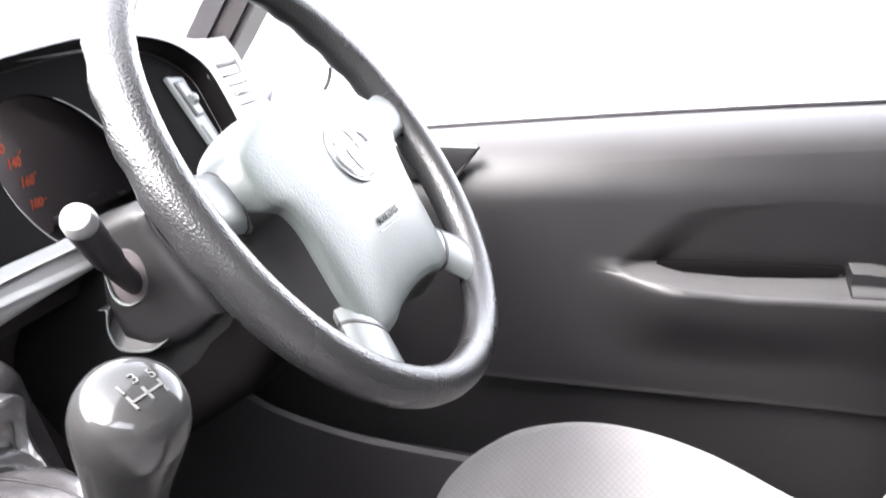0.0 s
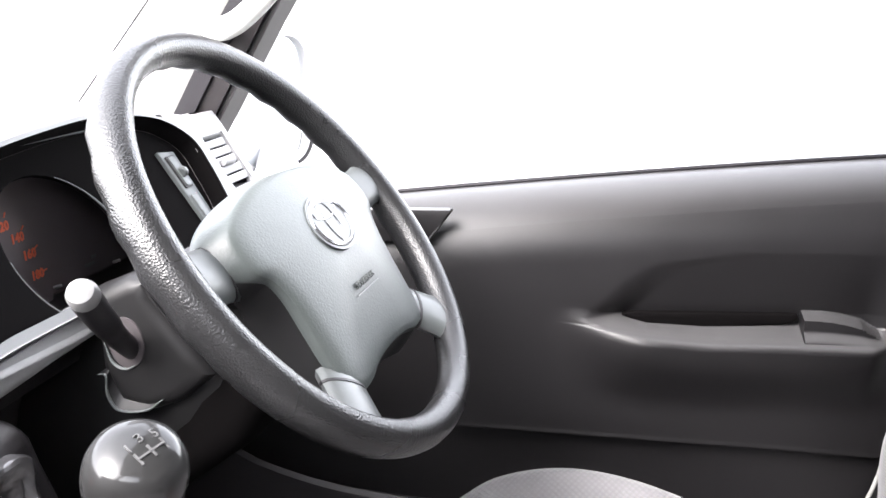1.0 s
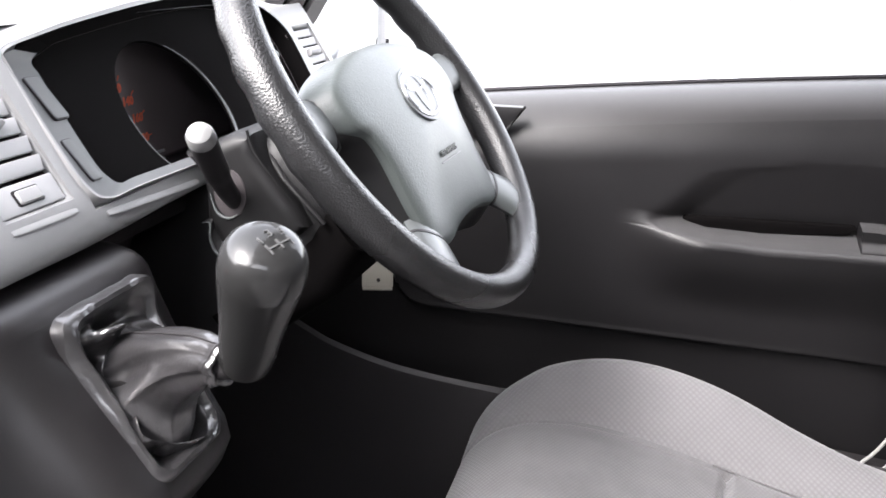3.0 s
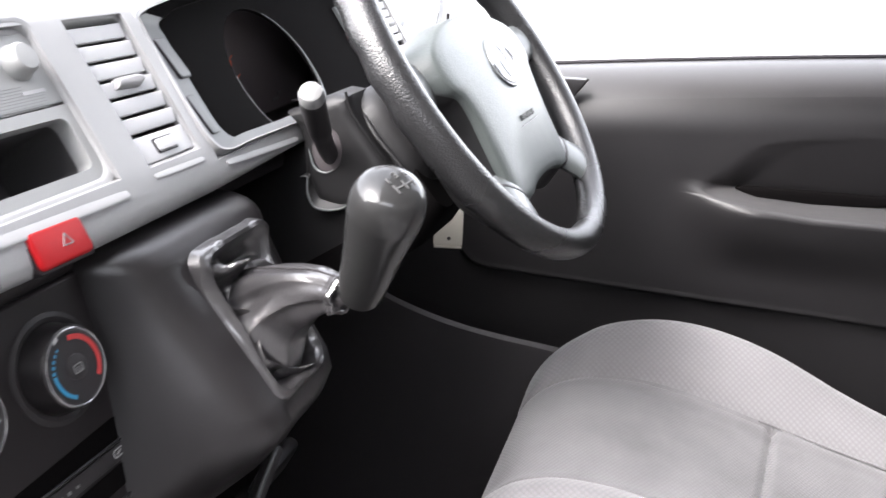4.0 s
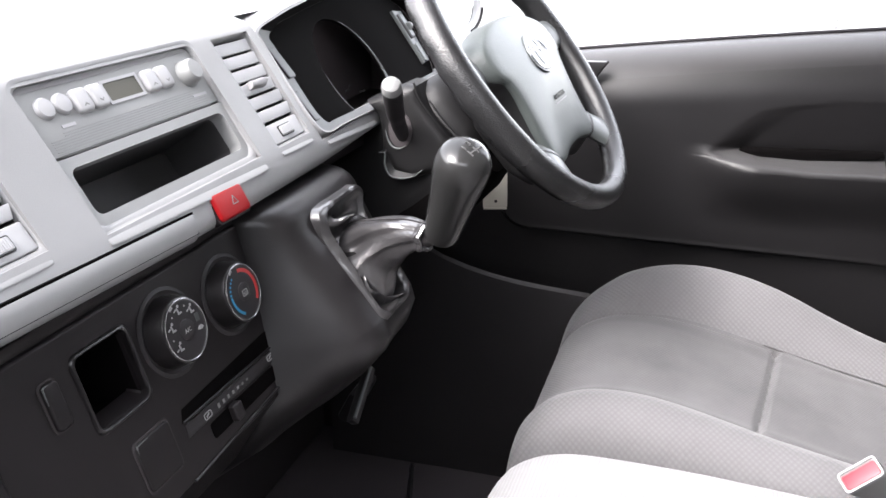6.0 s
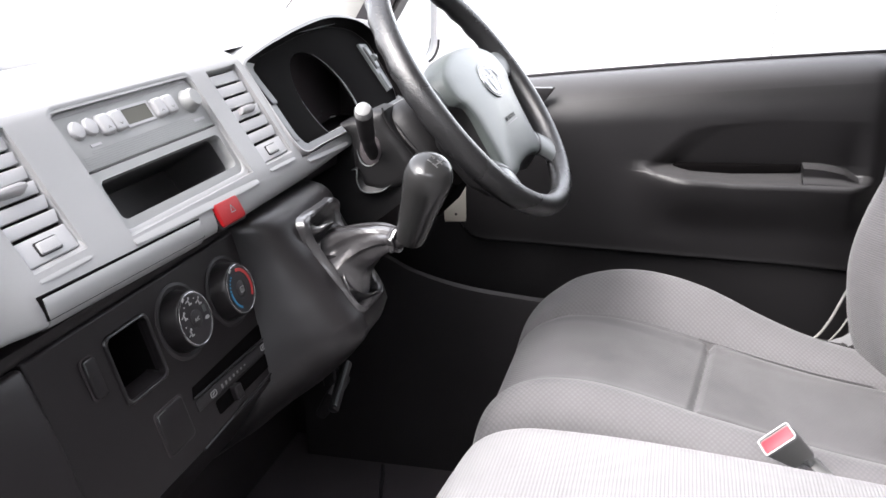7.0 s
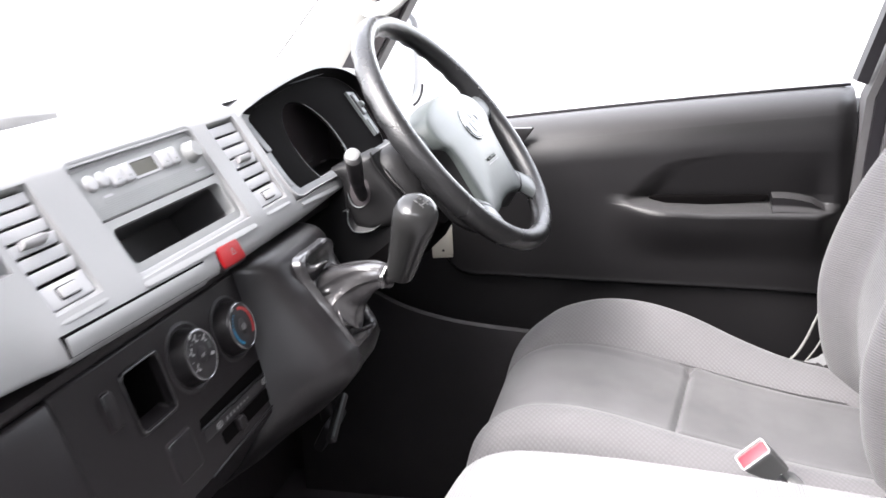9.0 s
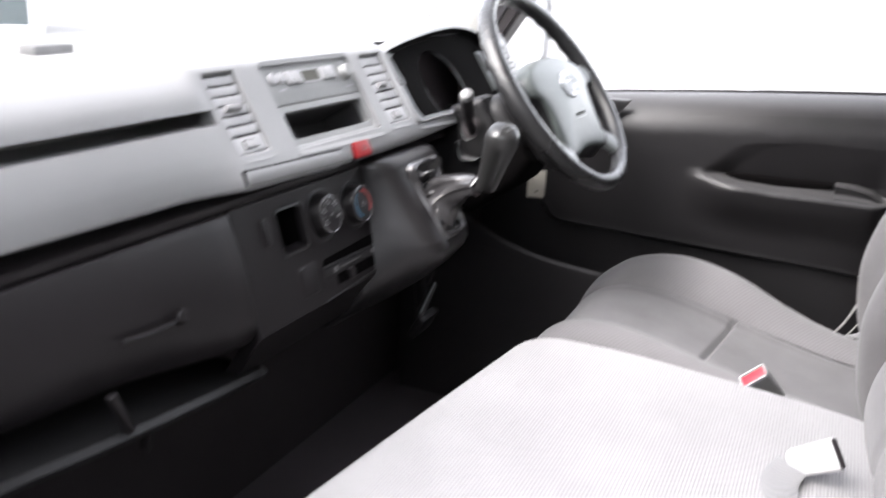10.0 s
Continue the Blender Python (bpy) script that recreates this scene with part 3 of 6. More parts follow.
def towards(p, r, out):
    a = math.atan2((p.z - 0.799) / 0.827, p.x - 0.408)
    return on_plane(0.408 + r * math.cos(a), 0.799 + 0.827 * r * math.sin(a), out)


border = inner_ring(-0.0165, 0.992)
dpart("gauge_mask", loft([border] + [[towards(p, r, out) for p in border] for r, out in ((0.0765, -0.0175), (0.0742, -0.0185), (0.0740, -0.0220))], caps=(False, False)), MASK_SHADE_BLACK, "black mask with a round opening", cluster)
# pale tapering arcs paint highlights on parts of the opening's edge
dpart("mask_glint", tube(mask_circle(0.0742, -0.0180, -45, 62), lambda t: 0.0018 - 0.0013 * t, 8), SURROUND, "highlight painted on the gauge mask's edge", cluster)
dpart("mask_glint", tube(mask_circle(0.0742, -0.0180, 172, 238), lambda t: 0.0004 + 0.0004 * t, 8), SURROUND, "", cluster)
dpart("mask_bar", tube([on_plane(0.318, 0.7600, -0.0165), on_plane(0.363, 0.7580, -0.0165)], 0.0011, 8), SURROUND, "", cluster)

# pale panel with blank switches between vent and gauges
for x, z, w, h in ((0.2465, 0.829, 0.019, 0.036), (0.2405, 0.786, 0.014, 0.036)):
    m = axes(on_plane(x, z, -0.0075), (0.95, 0.14, -0.06), FACE_UP - Vector((0.16, 0, 0)), FACE_OUT + Vector((0.12, 0, 0)))
    gap = dpart("switch_gap", slab(rounded(w + 0.0012, h + 0.0012, 0.003), m, -0.004, -0.0014), DASH_DARK)
    dpart("blank_switch", slab(rounded(w, h, 0.003), m, -0.004, -0.0006, 0.0006), SURROUND, "blank grey switch cover", gap)

# switches on the binnacle's far side
panel = dpart("switch_panel", slab([(-0.012, -0.042), (0.012, -0.036), (0.018, 0.040), (-0.012, 0.044)], on_face(0.618, 0.812, -0.014), -0.008, 0.0, 0.0012), HUB_SPOKE, "grey panel with a dimmer wheel and a switch")
dpart("dimmer_well", slab(rounded(0.017, 0.040, 0.003), on_face(0.619, 0.826, -0.0135), -0.004, 0.001, 0.0006), BLACK, "", panel)
dpart("dimmer_frame", slab(rounded(0.013, 0.036, 0.003), on_face(0.619, 0.826, -0.012), -0.003, 0.001, 0.0006), HUB_SPOKE, "", panel)
dpart("dimmer_wheel", lathe([(0.0045, -0.0035), (0.0060, -0.002), (0.0060, 0.002), (0.0045, 0.0035)], on_face(0.619, 0.824, -0.010) @ Matrix.Rotation(radians(90), 4, "Y"), 20), HUB_SPOKE, "", panel)
dpart("blank_switch", slab(rounded(0.013, 0.030, 0.003), on_face(0.616, 0.790, -0.0125), -0.003, 0.0015, 0.001), HUB_SPOKE, "", panel)


def lip_ring(w, h, r, m, top):
    """The rounded inner lip of an opening in the moulding, with filled corners."""
    steps = ((0.006, 1.0), (0.002, 0.95), (-0.0005, 0.82), (-0.0025, 0.58), (-0.0040, 0.25), (-0.0045, -0.25))
    return loft([[(a, b, top * k) for a, b in rounded(w + g, h + g, r)] for g, k in steps], m, caps=(False, False))


# ---- vents ----
def vent(x, z0, z1, w, count=6, lean=0.0, wheel=True):
    """A column of slats with a sliding tab, and a ribbed wheel below it."""
    base = on_face(x, (z0 + z1) / 2, -0.008)
    base.translation.y += 0.010 * max(0, (abs(x) - 0.45) / 0.3) ** 2
    v = thing("air_vent", "grey dashboard air vent with horizontal slats", "vent", base.translation, group="dashboard air vents")
    h = (z1 - z0) / 0.827
    made = [part("vent_box", loft([[(a, b, 0.0) for a, b in rounded(w, h, 0.003)], [(a * 0.95, b, -0.03) for a, b in rounded(w, h, 0.003)]], base, caps=(False, True)), DEEP, v)]
    made.append(part("lip", lip_ring(w + 0.003, h + 0.003, 0.006, base, 0.0058), DASH, v))
    foot = 0.022 if wheel else 0.004
    pitch = (h - foot - 0.003) / count
    for k in range(count):
        b = h / 2 - 0.002 - pitch * (k + 0.5)
        m = base @ Matrix.Translation((0, b, 0.003)) @ Matrix.Rotation(radians(6), 4, "X")
        ends = 0.0035 * (k / count)
        made.append(part("slat", slab([(-w / 2 + 0.0015, -pitch * 0.40), (w / 2 - 0.0015 - ends, -pitch * 0.40), (w / 2 - 0.0015, pitch * 0.40), (-w / 2 + 0.0015, pitch * 0.40)], m, -0.002, 0.0015, 0.001), VENT_GREY, v))
    tab = base @ Matrix.Translation((0.0, h / 2 - 0.002 - pitch * (0.56 * count), 0.007))
    made.append(part("slider_tab", slab([(-0.017, -0.003), (0.008, -0.0045), (0.015, -0.001), (0.015, 0.003), (0.009, 0.0045), (-0.014, 0.0045)], tab, -0.004, 0.0040, 0.003), TRAY_GREY, v))
    if wheel:
        low = base @ Matrix.Translation((0, -h / 2 + 0.011, 0.0))
        made.append(part("vent_foot", slab(rounded(w - 0.002, 0.021, 0.002), low, -0.006, 0.004, 0.0015), VENT_GREY, v))
        well = part("wheel_well", slab(rounded(0.025, 0.0120, 0.002), low, 0.002, 0.0045, 0.0004), DASH_DARK, v)
        made.append(well)
        thumb = part("thumb_wheel", slab(rounded(0.021, 0.0095, 0.002), low, 0.002, 0.0068, 0.001), VENT_GREY, v)
        made.append(thumb)
        for j in range(9):
            made.append(part("rib", box((0.0008, 0.008, 0.0008), low @ Matrix.Translation((-0.008 + 0.002 * j, 0, 0.0066)), 0), VENT_GREY, v, smooth=False))
    return v


vent(-0.196, 0.775, 0.860, 0.058)
vent(0.166, 0.767, 0.860, 0.064)
vent(0.722, 0.788, 0.843, 0.058, count=5, wheel=False)

# ---- radio and pocket ----
radio = thing("car_radio", "grey car radio with pale buttons and small display", "radio", on_radio(-0.008, 0.837).translation)


def rpart(name, bm, material, label="", parent=None, **kw):
    return part(name, bm, material, parent or radio, label, **kw)


def at_radio(x, z, out=0.0):
    return on_radio(x + 0.005, z - 0.003, out)


plate = rpart("faceplate", slab(rounded(0.223, 0.0580, 0.004), at_radio(-0.0125, 0.8414), -0.014, 0.0, 0.0008), RADIO_GREY)
# a darker strip paints the lip's shade along the faceplate's top
rpart("shadow_gap", slab(rounded(0.2140, 0.0030, 0.0012), at_radio(-0.0125, 0.8606), -0.004, 0.0004), TRAY_GREY, "shade painted along the radio's top gap", plate)
for x in (-0.098, -0.0805):
    rpart("round_button", lathe([(0.0082, -0.002), (0.0082, 0.002), (0.0070, 0.0036), (0.003, 0.0042), (0.0005, 0.0043)], at_radio(x, 0.847), 24), BUTTON_GREY, "", plate)
for x0 in (-0.053, 0.031):
    for j in (-1, 1):
        rpart("rocker_button", slab(rounded(0.0172, 0.0195, 0.0045), at_radio(x0 + j * 0.0089, 0.8455), -0.002, 0.0048, 0.0028), BUTTON_GREY, "", plate)
        for q in (-1, 1):
            m = at_radio(x0 + j * 0.0089, 0.8420, 0.0049) @ Matrix.Translation((q * 0.0009, 0, 0)) @ Matrix.Rotation(radians(q * j * 40), 4, "Z")
            rpart("arrow_mark", box((0.0032, 0.0006, 0.0004), m, 0), DIM_INK, "", plate, smooth=False)
rpart("display_frame", frame_slab(rounded(0.0445, 0.020, 0.001), rounded(0.040, 0.0150, 0.0008), at_radio(-0.0115, 0.846), -0.002, 0.0012, -0.003), BUTTON_GREY, "", plate)
rpart("display", slab(rounded(0.041, 0.016, 0.001), at_radio(-0.0115, 0.846), -0.004, 0.0005), LCD, "blank grey-green display", plate)
rpart("volume_knob", lathe([(0.0122, -0.002), (0.0122, 0.002), (0.0109, 0.004), (0.0103, 0.0098), (0.0086, 0.012), (0.001, 0.0126)], at_radio(0.0725, 0.8430), 32), RADIO_GREY, "", plate)
rpart("writing", box((0.020, 0.0026, 0.0004), at_radio(0.074, 0.8255, 0.0003), 0), BUTTON_GREY, "", plate, smooth=False)
rpart("writing", box((0.014, 0.0026, 0.0004), at_radio(-0.085, 0.8335, 0.0003), 0), BUTTON_GREY, "", plate, smooth=False)
for k in range(9):
    rpart("grille_groove", box((0.190 - 0.030 * (k > 6), 0.0004, 0.0003), at_radio(-0.014, 0.8160 + 0.0017 * k, 0.0001), 0), GROOVE, "", plate, smooth=False)

dpart("lip", lip_ring(0.2175, 0.1150, 0.012, on_radio(-0.0075, 0.8130), 0.0046), DASH)

pocket = thing("storage_pocket", "open grey dashboard pocket with dark inside", "pocket", on_radio(-0.006, 0.785).translation)
m = on_radio(-0.0070, 0.7885)
for name, bm, mat_, lab in (
    ("pocket_frame", frame_slab(rounded(0.222, 0.0540, 0.005), rounded(0.197, 0.0375, 0.007), m, -0.004, 0.0015, -0.012), RADIO_GREY, ""),
    ("pocket_inside", loft([[(a, b, -0.010) for a, b in rounded(0.1975, 0.038, 0.007)], [(a * 0.96, b * 0.92, -0.075) for a, b in rounded(0.20, 0.036, 0.006)]], m, caps=(False, True)), POCKET, "dark pocket lining"),
):
    part(name, bm, mat_, pocket, lab)

# sloping ledges under the radio, the vents and the gauges catch the sky
def ledge(x0, x1, z0, z1, wide):
    a, b = Vector((x0, curve_at(FACE_Y, z0), z0)), Vector((x1, curve_at(FACE_Y, z1), z1))
    out = Vector((0, -0.62, 0.785))
    pts = [a.lerp(b, 0.5 - 0.5 * math.cos(math.pi * k / 30)) - 0.0012 * out for k in range(31)]
    return tube(pts, lambda t: 0.0004 + wide * max(0, math.sin(math.pi * (0.5 - 0.5 * math.cos(math.pi * t)))) ** 0.07, 16, 0.20, out)


for x0, x1, z0, z1, wide in ((-0.118, 0.100, 0.7615, 0.7570, 0.0066), (-0.226, -0.168, 0.7675, 0.7670, 0.0045), (0.133, 0.196, 0.7600, 0.7590, 0.0045), (0.222, 0.345, 0.7500, 0.7450, 0.0055)):
    dpart("ledge", ledge(x0, x1, z0, z1, wide), DASH)

# ---- small controls on the dash face ----
hazard = thing("hazard_switch", "red hazard switch with a triangle mark", "switch", on_face(0.024, 0.745).translation)
hm = axes(Vector((0.0245, 0.3755, 0.744)), (1, 0, -0.02), (0, 0.45, 0.89), (0, -0.89, 0.45))
for name, bm, mt in (
    ("surround", slab(rounded(0.050, 0.028, 0.004), hm, -0.006, 0.001, 0.0008), DASH_DARK),
    ("button", slab(rounded(0.046, 0.024, 0.004), hm, -0.004, 0.0038, 0.0022), RED),
):
    part(name, bm, mt, hazard)
tri_m = hm @ Matrix.Translation((0.004, 0, 0.0038))
for a in (90, 210, 330):
    p0, p1 = (Vector((0.0048 * math.cos(radians(b)), 0.0048 * math.sin(radians(b)), 0)) for b in (a, a + 120))
    part("triangle_bar", tube([tri_m @ p0, tri_m @ p1], 0.0005, 6), DIM_INK, hazard)
drawer = thing("ashtray_drawer", "closed grey drawer front below the radio", "drawer", on_face(-0.13, 0.748).translation)
dm = axes(Vector((-0.132, 0.3750, 0.7440)), (1, 0, -0.034), (0.03, 0.25, 0.968), (0, -0.968, 0.25))
for name, bm, mt in (
    ("drawer_gap", slab([(-0.1058, -0.006), (0.1058, -0.006), (0.1058, 0.0122), (-0.1058, 0.0122)], dm, -0.004, 0.0013), MASK_SHADE_BLACK),
    ("drawer_front", loft([[(x * k, y, h) for y, h in ((0.0104, -0.003), (0.0104, 0.0016), (0.0098, 0.0021), (0.002, 0.0024), (-0.003, 0.0021), (-0.0065, 0.0010), (-0.0095, -0.0014), (-0.0118, -0.0050), (-0.0130, -0.010))] for x, k in ((-0.1047, 1.0), (-0.1047, 0.997), (0.1047, 0.997), (0.1047, 1.0))], dm), DASH),
):
    part(name, bm, mt, drawer)

# ---- lower panel ----
low_cols = [-0.250, -0.205, -0.168, -0.155, -0.127, -0.114, -0.06, 0.0, 0.06, 0.10]
low_rows = [0.50, 0.53, 0.56, 0.60, 0.639, 0.65, 0.67, 0.68, 0.692, 0.70, 0.712]


def low_place(x, z):
    p = on_low(x, z).translation
    sag = max(0, 0.56 - z)
    return p + Vector((0, 0.9 * sag, 0))


lower = dpart("lower_panel", thicken(sheet(low_cols, low_rows, low_place, skip=lambda x, z: -0.168 < x < -0.114 and 0.639 < z < 0.692), (0, 0.02, 0)), DASH_DARK, "dark grey heater panel")
bev = lower.modifiers.new("soft_edges", "BEVEL")
bev.width, bev.segments, bev.limit_method, bev.angle_limit = 0.002, 2, "ANGLE", radians(50)
cub = on_low(-0.141, 0.6655)
dpart("cubby", loft([[(a, b, 0.0) for a, b in rounded(0.0545, 0.0555, 0.005)], [(a * 0.94, b * 0.94, -0.06) for a, b in rounded(0.0545, 0.0555, 0.005)]], cub, caps=(False, True)), MASK_SHADE_BLACK, "black open cubby", lower)
dpart("cubby_lip", loft([[(a, b, h) for a, b in rounded(0.0535 + g, 0.0545 + g, 0.007)] for g, h in ((0.0080, -0.002), (0.0072, 0.0006), (0.0055, 0.0020), (0.0030, 0.0024), (0.0010, 0.0014), (0.0002, -0.0010), (0.0, -0.005))], cub, caps=(False, False)), CONSOLE_GREY, "rounded worn lip of the cubby", lower)
for name, x, z, w, h, out in (("tall_blank", -0.194, 0.6735, 0.014, 0.034, 0.004), ("square_blank", -0.129, 0.597, 0.040, 0.040, 0.0025)):
    dpart(name + "_gap", slab(rounded(w + 0.003, h + 0.003, 0.005), on_low(x, z), -0.002, 0.0008), DEEP, "", lower)
    dpart(name, slab(rounded(w, h, 0.0045), on_low(x, z), -0.002, out, 0.002), DASH_DARK, "", lower)
    # a pale tube paints the highlight along the cover's upper left edge
    accent = [on_low(x, z) @ Vector((a * w, b * h, out - 0.0006)) for a, b in ((-0.46, 0.10), (-0.45, 0.40), (-0.38, 0.46), (0.20, 0.46))]
    dpart(name + "_glint", tube(smooth_line(accent, 5), lambda t: 0.0002 + 0.0006 * math.sin(math.pi * t), 6), HUB_SPOKE, "painted highlight on the top left edge", lower)


def heater_knob(x, z, kind):
    """A round knob, a part of the dashboard; its rings and marks are its own parts."""
    m = on_low(x, z) @ Matrix.Diagonal((0.90, 0.90, 0.66, 1))
    k = dpart("heater_knob", lathe([(0.0325, 0.0), (0.0318, 0.003), (0.0296, 0.020), (0.0286, 0.0235), (0.0268, 0.0248), (0.010, 0.0240)], m, 48), CONSOLE_GREY, "dark heater knob with %s markings and silver ring" % kind)
    part("collar", lathe([(0.040, -0.001), (0.040, 0.0008), (0.0365, 0.0022), (0.0335, 0.0005), (0.0335, -0.003)], m, 48), BLACK, k)
    part("silver_ring", lathe([(0.0275, 0.0235), (0.0275, 0.0252), (0.0268, 0.0258), (0.0261, 0.0252), (0.0261, 0.0235)], m, 48), SILVER, k, "bright silver ring")
    part("face", lathe([(0.0260, 0.0235), (0.0260, 0.0247), (0.001, 0.0251)], m, 48), BLACK, k)
    part("pointer", box((0.0050, 0.0026, 0.0008), m @ Matrix.Rotation(radians(25), 4, "Z") @ Matrix.Translation((0, 0.0262, 0.0263)), 0.0002), WHITE_INK, k)
    part("button", lathe([(0.0092, 0.0240), (0.0092, 0.0258), (0.0085, 0.0263), (0.001, 0.0264)], m, 30), BLACK, k)
    top = m @ Matrix.Translation((0, 0, 0.0252))
    if kind == "red and blue":
        part("warm_arc", arc(0.0192, 0.0228, 88, -40, top, 0, 0.0004), RED_INK, k)
        part("cold_arc", arc(0.0194, 0.0222, 175, 245, top, 0, 0.0004), BLUE_INK, k)
        for j in range(5):
            part("cold_step", arc(0.0198, 0.0214 + 0.0002 * j, 122 + 11 * j, 128 + 11 * j, top, 0, 0.0004, 4), BLUE_INK, k)
        mark = top @ Matrix.Translation((0, -0.001, 0.0011))
        part("heater_mark", frame_slab(rounded(0.0085, 0.0065, 0.0012), rounded(0.0068, 0.0048, 0.001), mark, 0, 0.0006, 0), DIM_INK, k, smooth=False)
        for j in (-1, 0, 1):
            part("heater_mark", box((0.0006, 0.0035, 0.0005), mark @ Matrix.Translation((0.0018 * j, -0.0005, 0.0002)), 0), DIM_INK, k, smooth=False)
    else:
        for a in (213, 155, 98, 45, -20):
            r = radians(a)
            t = top @ Matrix.Translation((0.0185 * math.cos(r), 0.0185 * math.sin(r), 0)) @ Matrix.Scale(1.15, 4)
            if a == -20:
                part("screen_mark", arc(0.0008, 0.0038, 20, 160, t @ Matrix.Translation((0, -0.0015, 0)), 0, 0.0005), WHITE_INK, k, smooth=False)
                continue
            part("flow_mark", box((0.0014, 0.0052, 0.0005), t @ Matrix.Rotation(radians(14), 4, "Z"), 0), WHITE_INK, k, smooth=False)
            part("flow_mark", box((0.0042, 0.0014, 0.0005), t @ Matrix.Translation((0.0014, -0.0022, 0)), 0), WHITE_INK, k, smooth=False)
            part("flow_mark", lathe([(0.0012, 0), (0.0012, 0.0005)], t @ Matrix.Translation((0.0012, 0.0034, 0)), 10), WHITE_INK, k, smooth=False)
            part("flow_arrow", box((0.0030, 0.0010, 0.0005), t @ Matrix.Translation((-0.0032, -0.0002 + 0.0014 * math.sin(r), 0)) @ Matrix.Rotation(radians(20), 4, "Z"), 0), WHITE_INK, k, smooth=False)
        for a in (184, 127, 70):
            r = radians(a)
            part("dot", lathe([(0.0009, 0), (0.0009, 0.0005)], top @ Matrix.Translation((0.0205 * math.cos(r), 0.0205 * math.sin(r), 0)), 8), WHITE_INK, k, smooth=False)
        part("side_mark", box((0.0050, 0.0075, 0.0004), top @ Matrix.Translation((0.0175, 0.004, 0)), 0), DARK_INK, k, smooth=False)
        part("writing", lettering("A/C", 0.0052, top @ Matrix.Translation((0, -0.001, 0.0013))), WHITE_INK, k, smooth=False)
    return k


heater_knob(-0.070, 0.668, "air flow")
heater_knob(0.0130, 0.6645, "red and blue")

# heater lever slot, air inlet mark and the slim panel below
lever = thing("heater_lever", "slim black heater lever in a dark slot", "lever", on_low(-0.02, 0.587).translation)
for name, bm, mt in (
    ("upper_slot", slab([(-0.075, -0.004), (0.072, -0.006), (0.074, 0.008), (0.060, 0.010), (-0.070, 0.006)], on_low(-0.02, 0.607), -0.002, 0.0006), MASK_SHADE_BLACK),
    ("slot_lip", tube([on_low(-0.094, 0.6035, 0.0012).translation, on_low(-0.02, 0.6025, 0.0014).translation, on_low(0.053, 0.6010, 0.0012).translation], 0.0011, 8), CONSOLE_GREY),
    ("scale_plate", slab([(-0.074, -0.012), (0.072, -0.014), (0.073, -0.003), (-0.073, -0.001)], on_low(-0.02, 0.602), -0.003, 0.0010, 0.0006), BLACK),
    ("lever_slot", slab(rounded(0.11, 0.014, 0.003), on_low(-0.012, 0.580), -0.002, 0.0006), MASK_SHADE_BLACK),
    ("slider", slab(rounded(0.012, 0.015, 0.002), on_low(-0.034, 0.580), -0.002, 0.007, 0.002), DASH_DARK),
    ("lower_edge", tube([on_low(-0.105, 0.560, 0.001).translation, on_low(0.045, 0.5665, 0.001).translation], 0.0013, 8), CONSOLE_GREY),
):
    part(name, bm, mt, lever)
for x in (-0.066, 0.036):
    spot = on_low(x, 0.5945, 0.0012)
    part("air_mark", frame_slab(rounded(0.0105, 0.0058, 0.002), rounded(0.0088, 0.0042, 0.0014), spot, 0, 0.0004, 0), WHITE_INK, lever, smooth=False)
    part("air_mark", box((0.0045, 0.0012, 0.0004), spot @ Matrix.Rotation(radians(25), 4, "Z"), 0), WHITE_INK, lever, smooth=False)
for k in range(7):
    part("scale_mark", box((0.0028, 0.0012 + 0.0004 * (7 - k), 0.0004), on_low(-0.050 + 0.0075 * k, 0.5940, 0.0012), 0), DIM_INK, lever, smooth=False)

# glove box, its seam and latch, and the shelf below
glove = dpart("glove_box_lid", sheet(span(-0.775, -0.252, 12), span(0.0, 1.0, 10), lambda x, t: low_place(x, 0.712 - (0.118 + 0.080 * (x + 0.775)) * t) + Vector((0, -0.002 - 0.007 * math.sin(math.pi * t) + 0.06 * max(0, t - 0.82) + 0.030 * t * t * min(1, max(0, (-0.29 - x) / 0.12)), 0))), DASH_DARK, "dark grey closed glove box lid")
thick = glove.modifiers.new("thickness", "SOLIDIFY")
thick.thickness, thick.offset = 0.012, 1.0
bev = glove.modifiers.new("soft_edges", "BEVEL")
bev.width, bev.segments, bev.limit_method, bev.angle_limit = 0.005, 3, "ANGLE", radians(50)
dpart("glove_latch", lathe([(0.008, -0.02), (0.008, 0.003), (0.006, 0.005), (0.001, 0.0055)], axes((-0.369, 0.361, 0.629), (1, 0, 0), LOW_UP, LOW_OUT), 24), DASH_DARK, "", glove)
dpart("latch_pull", tube([(-0.452, 0.362, 0.631), (-0.42, 0.360, 0.628), (-0.380, 0.360, 0.627)], 0.0035, 8, 0.6), DASH_DARK, "", glove)
lip = smooth_line([(-0.775, 0.352, 0.572), (-0.607, 0.350, 0.558), (-0.524, 0.350, 0.546), (-0.422, 0.352, 0.532), (-0.30, 0.362, 0.512), (-0.20, 0.38, 0.490)], 4)
shelf = dpart("parcel_shelf", loft([[p + Vector((0, 0, -0.009)), p + Vector((0, -0.006, 0)), p + Vector((0, 0, 0.006)), (p.x, 0.62, p.z - 0.005), (p.x, 0.62, p.z - 0.022)] for p in lip]), COLUMN_GREY, "dark open parcel shelf")
dpart("shelf_bracket", box((0.008, 0.010, 0.054), pose(-0.471, 0.350, 0.566, 0, -24, 0), 0.002), DASH_DARK, "", shelf)
dpart("shelf_bracket", box((0.006, 0.012, 0.036), pose(-0.415, 0.372, 0.508, 0, 16, 0), 0.002), DASH_DARK, "", shelf)
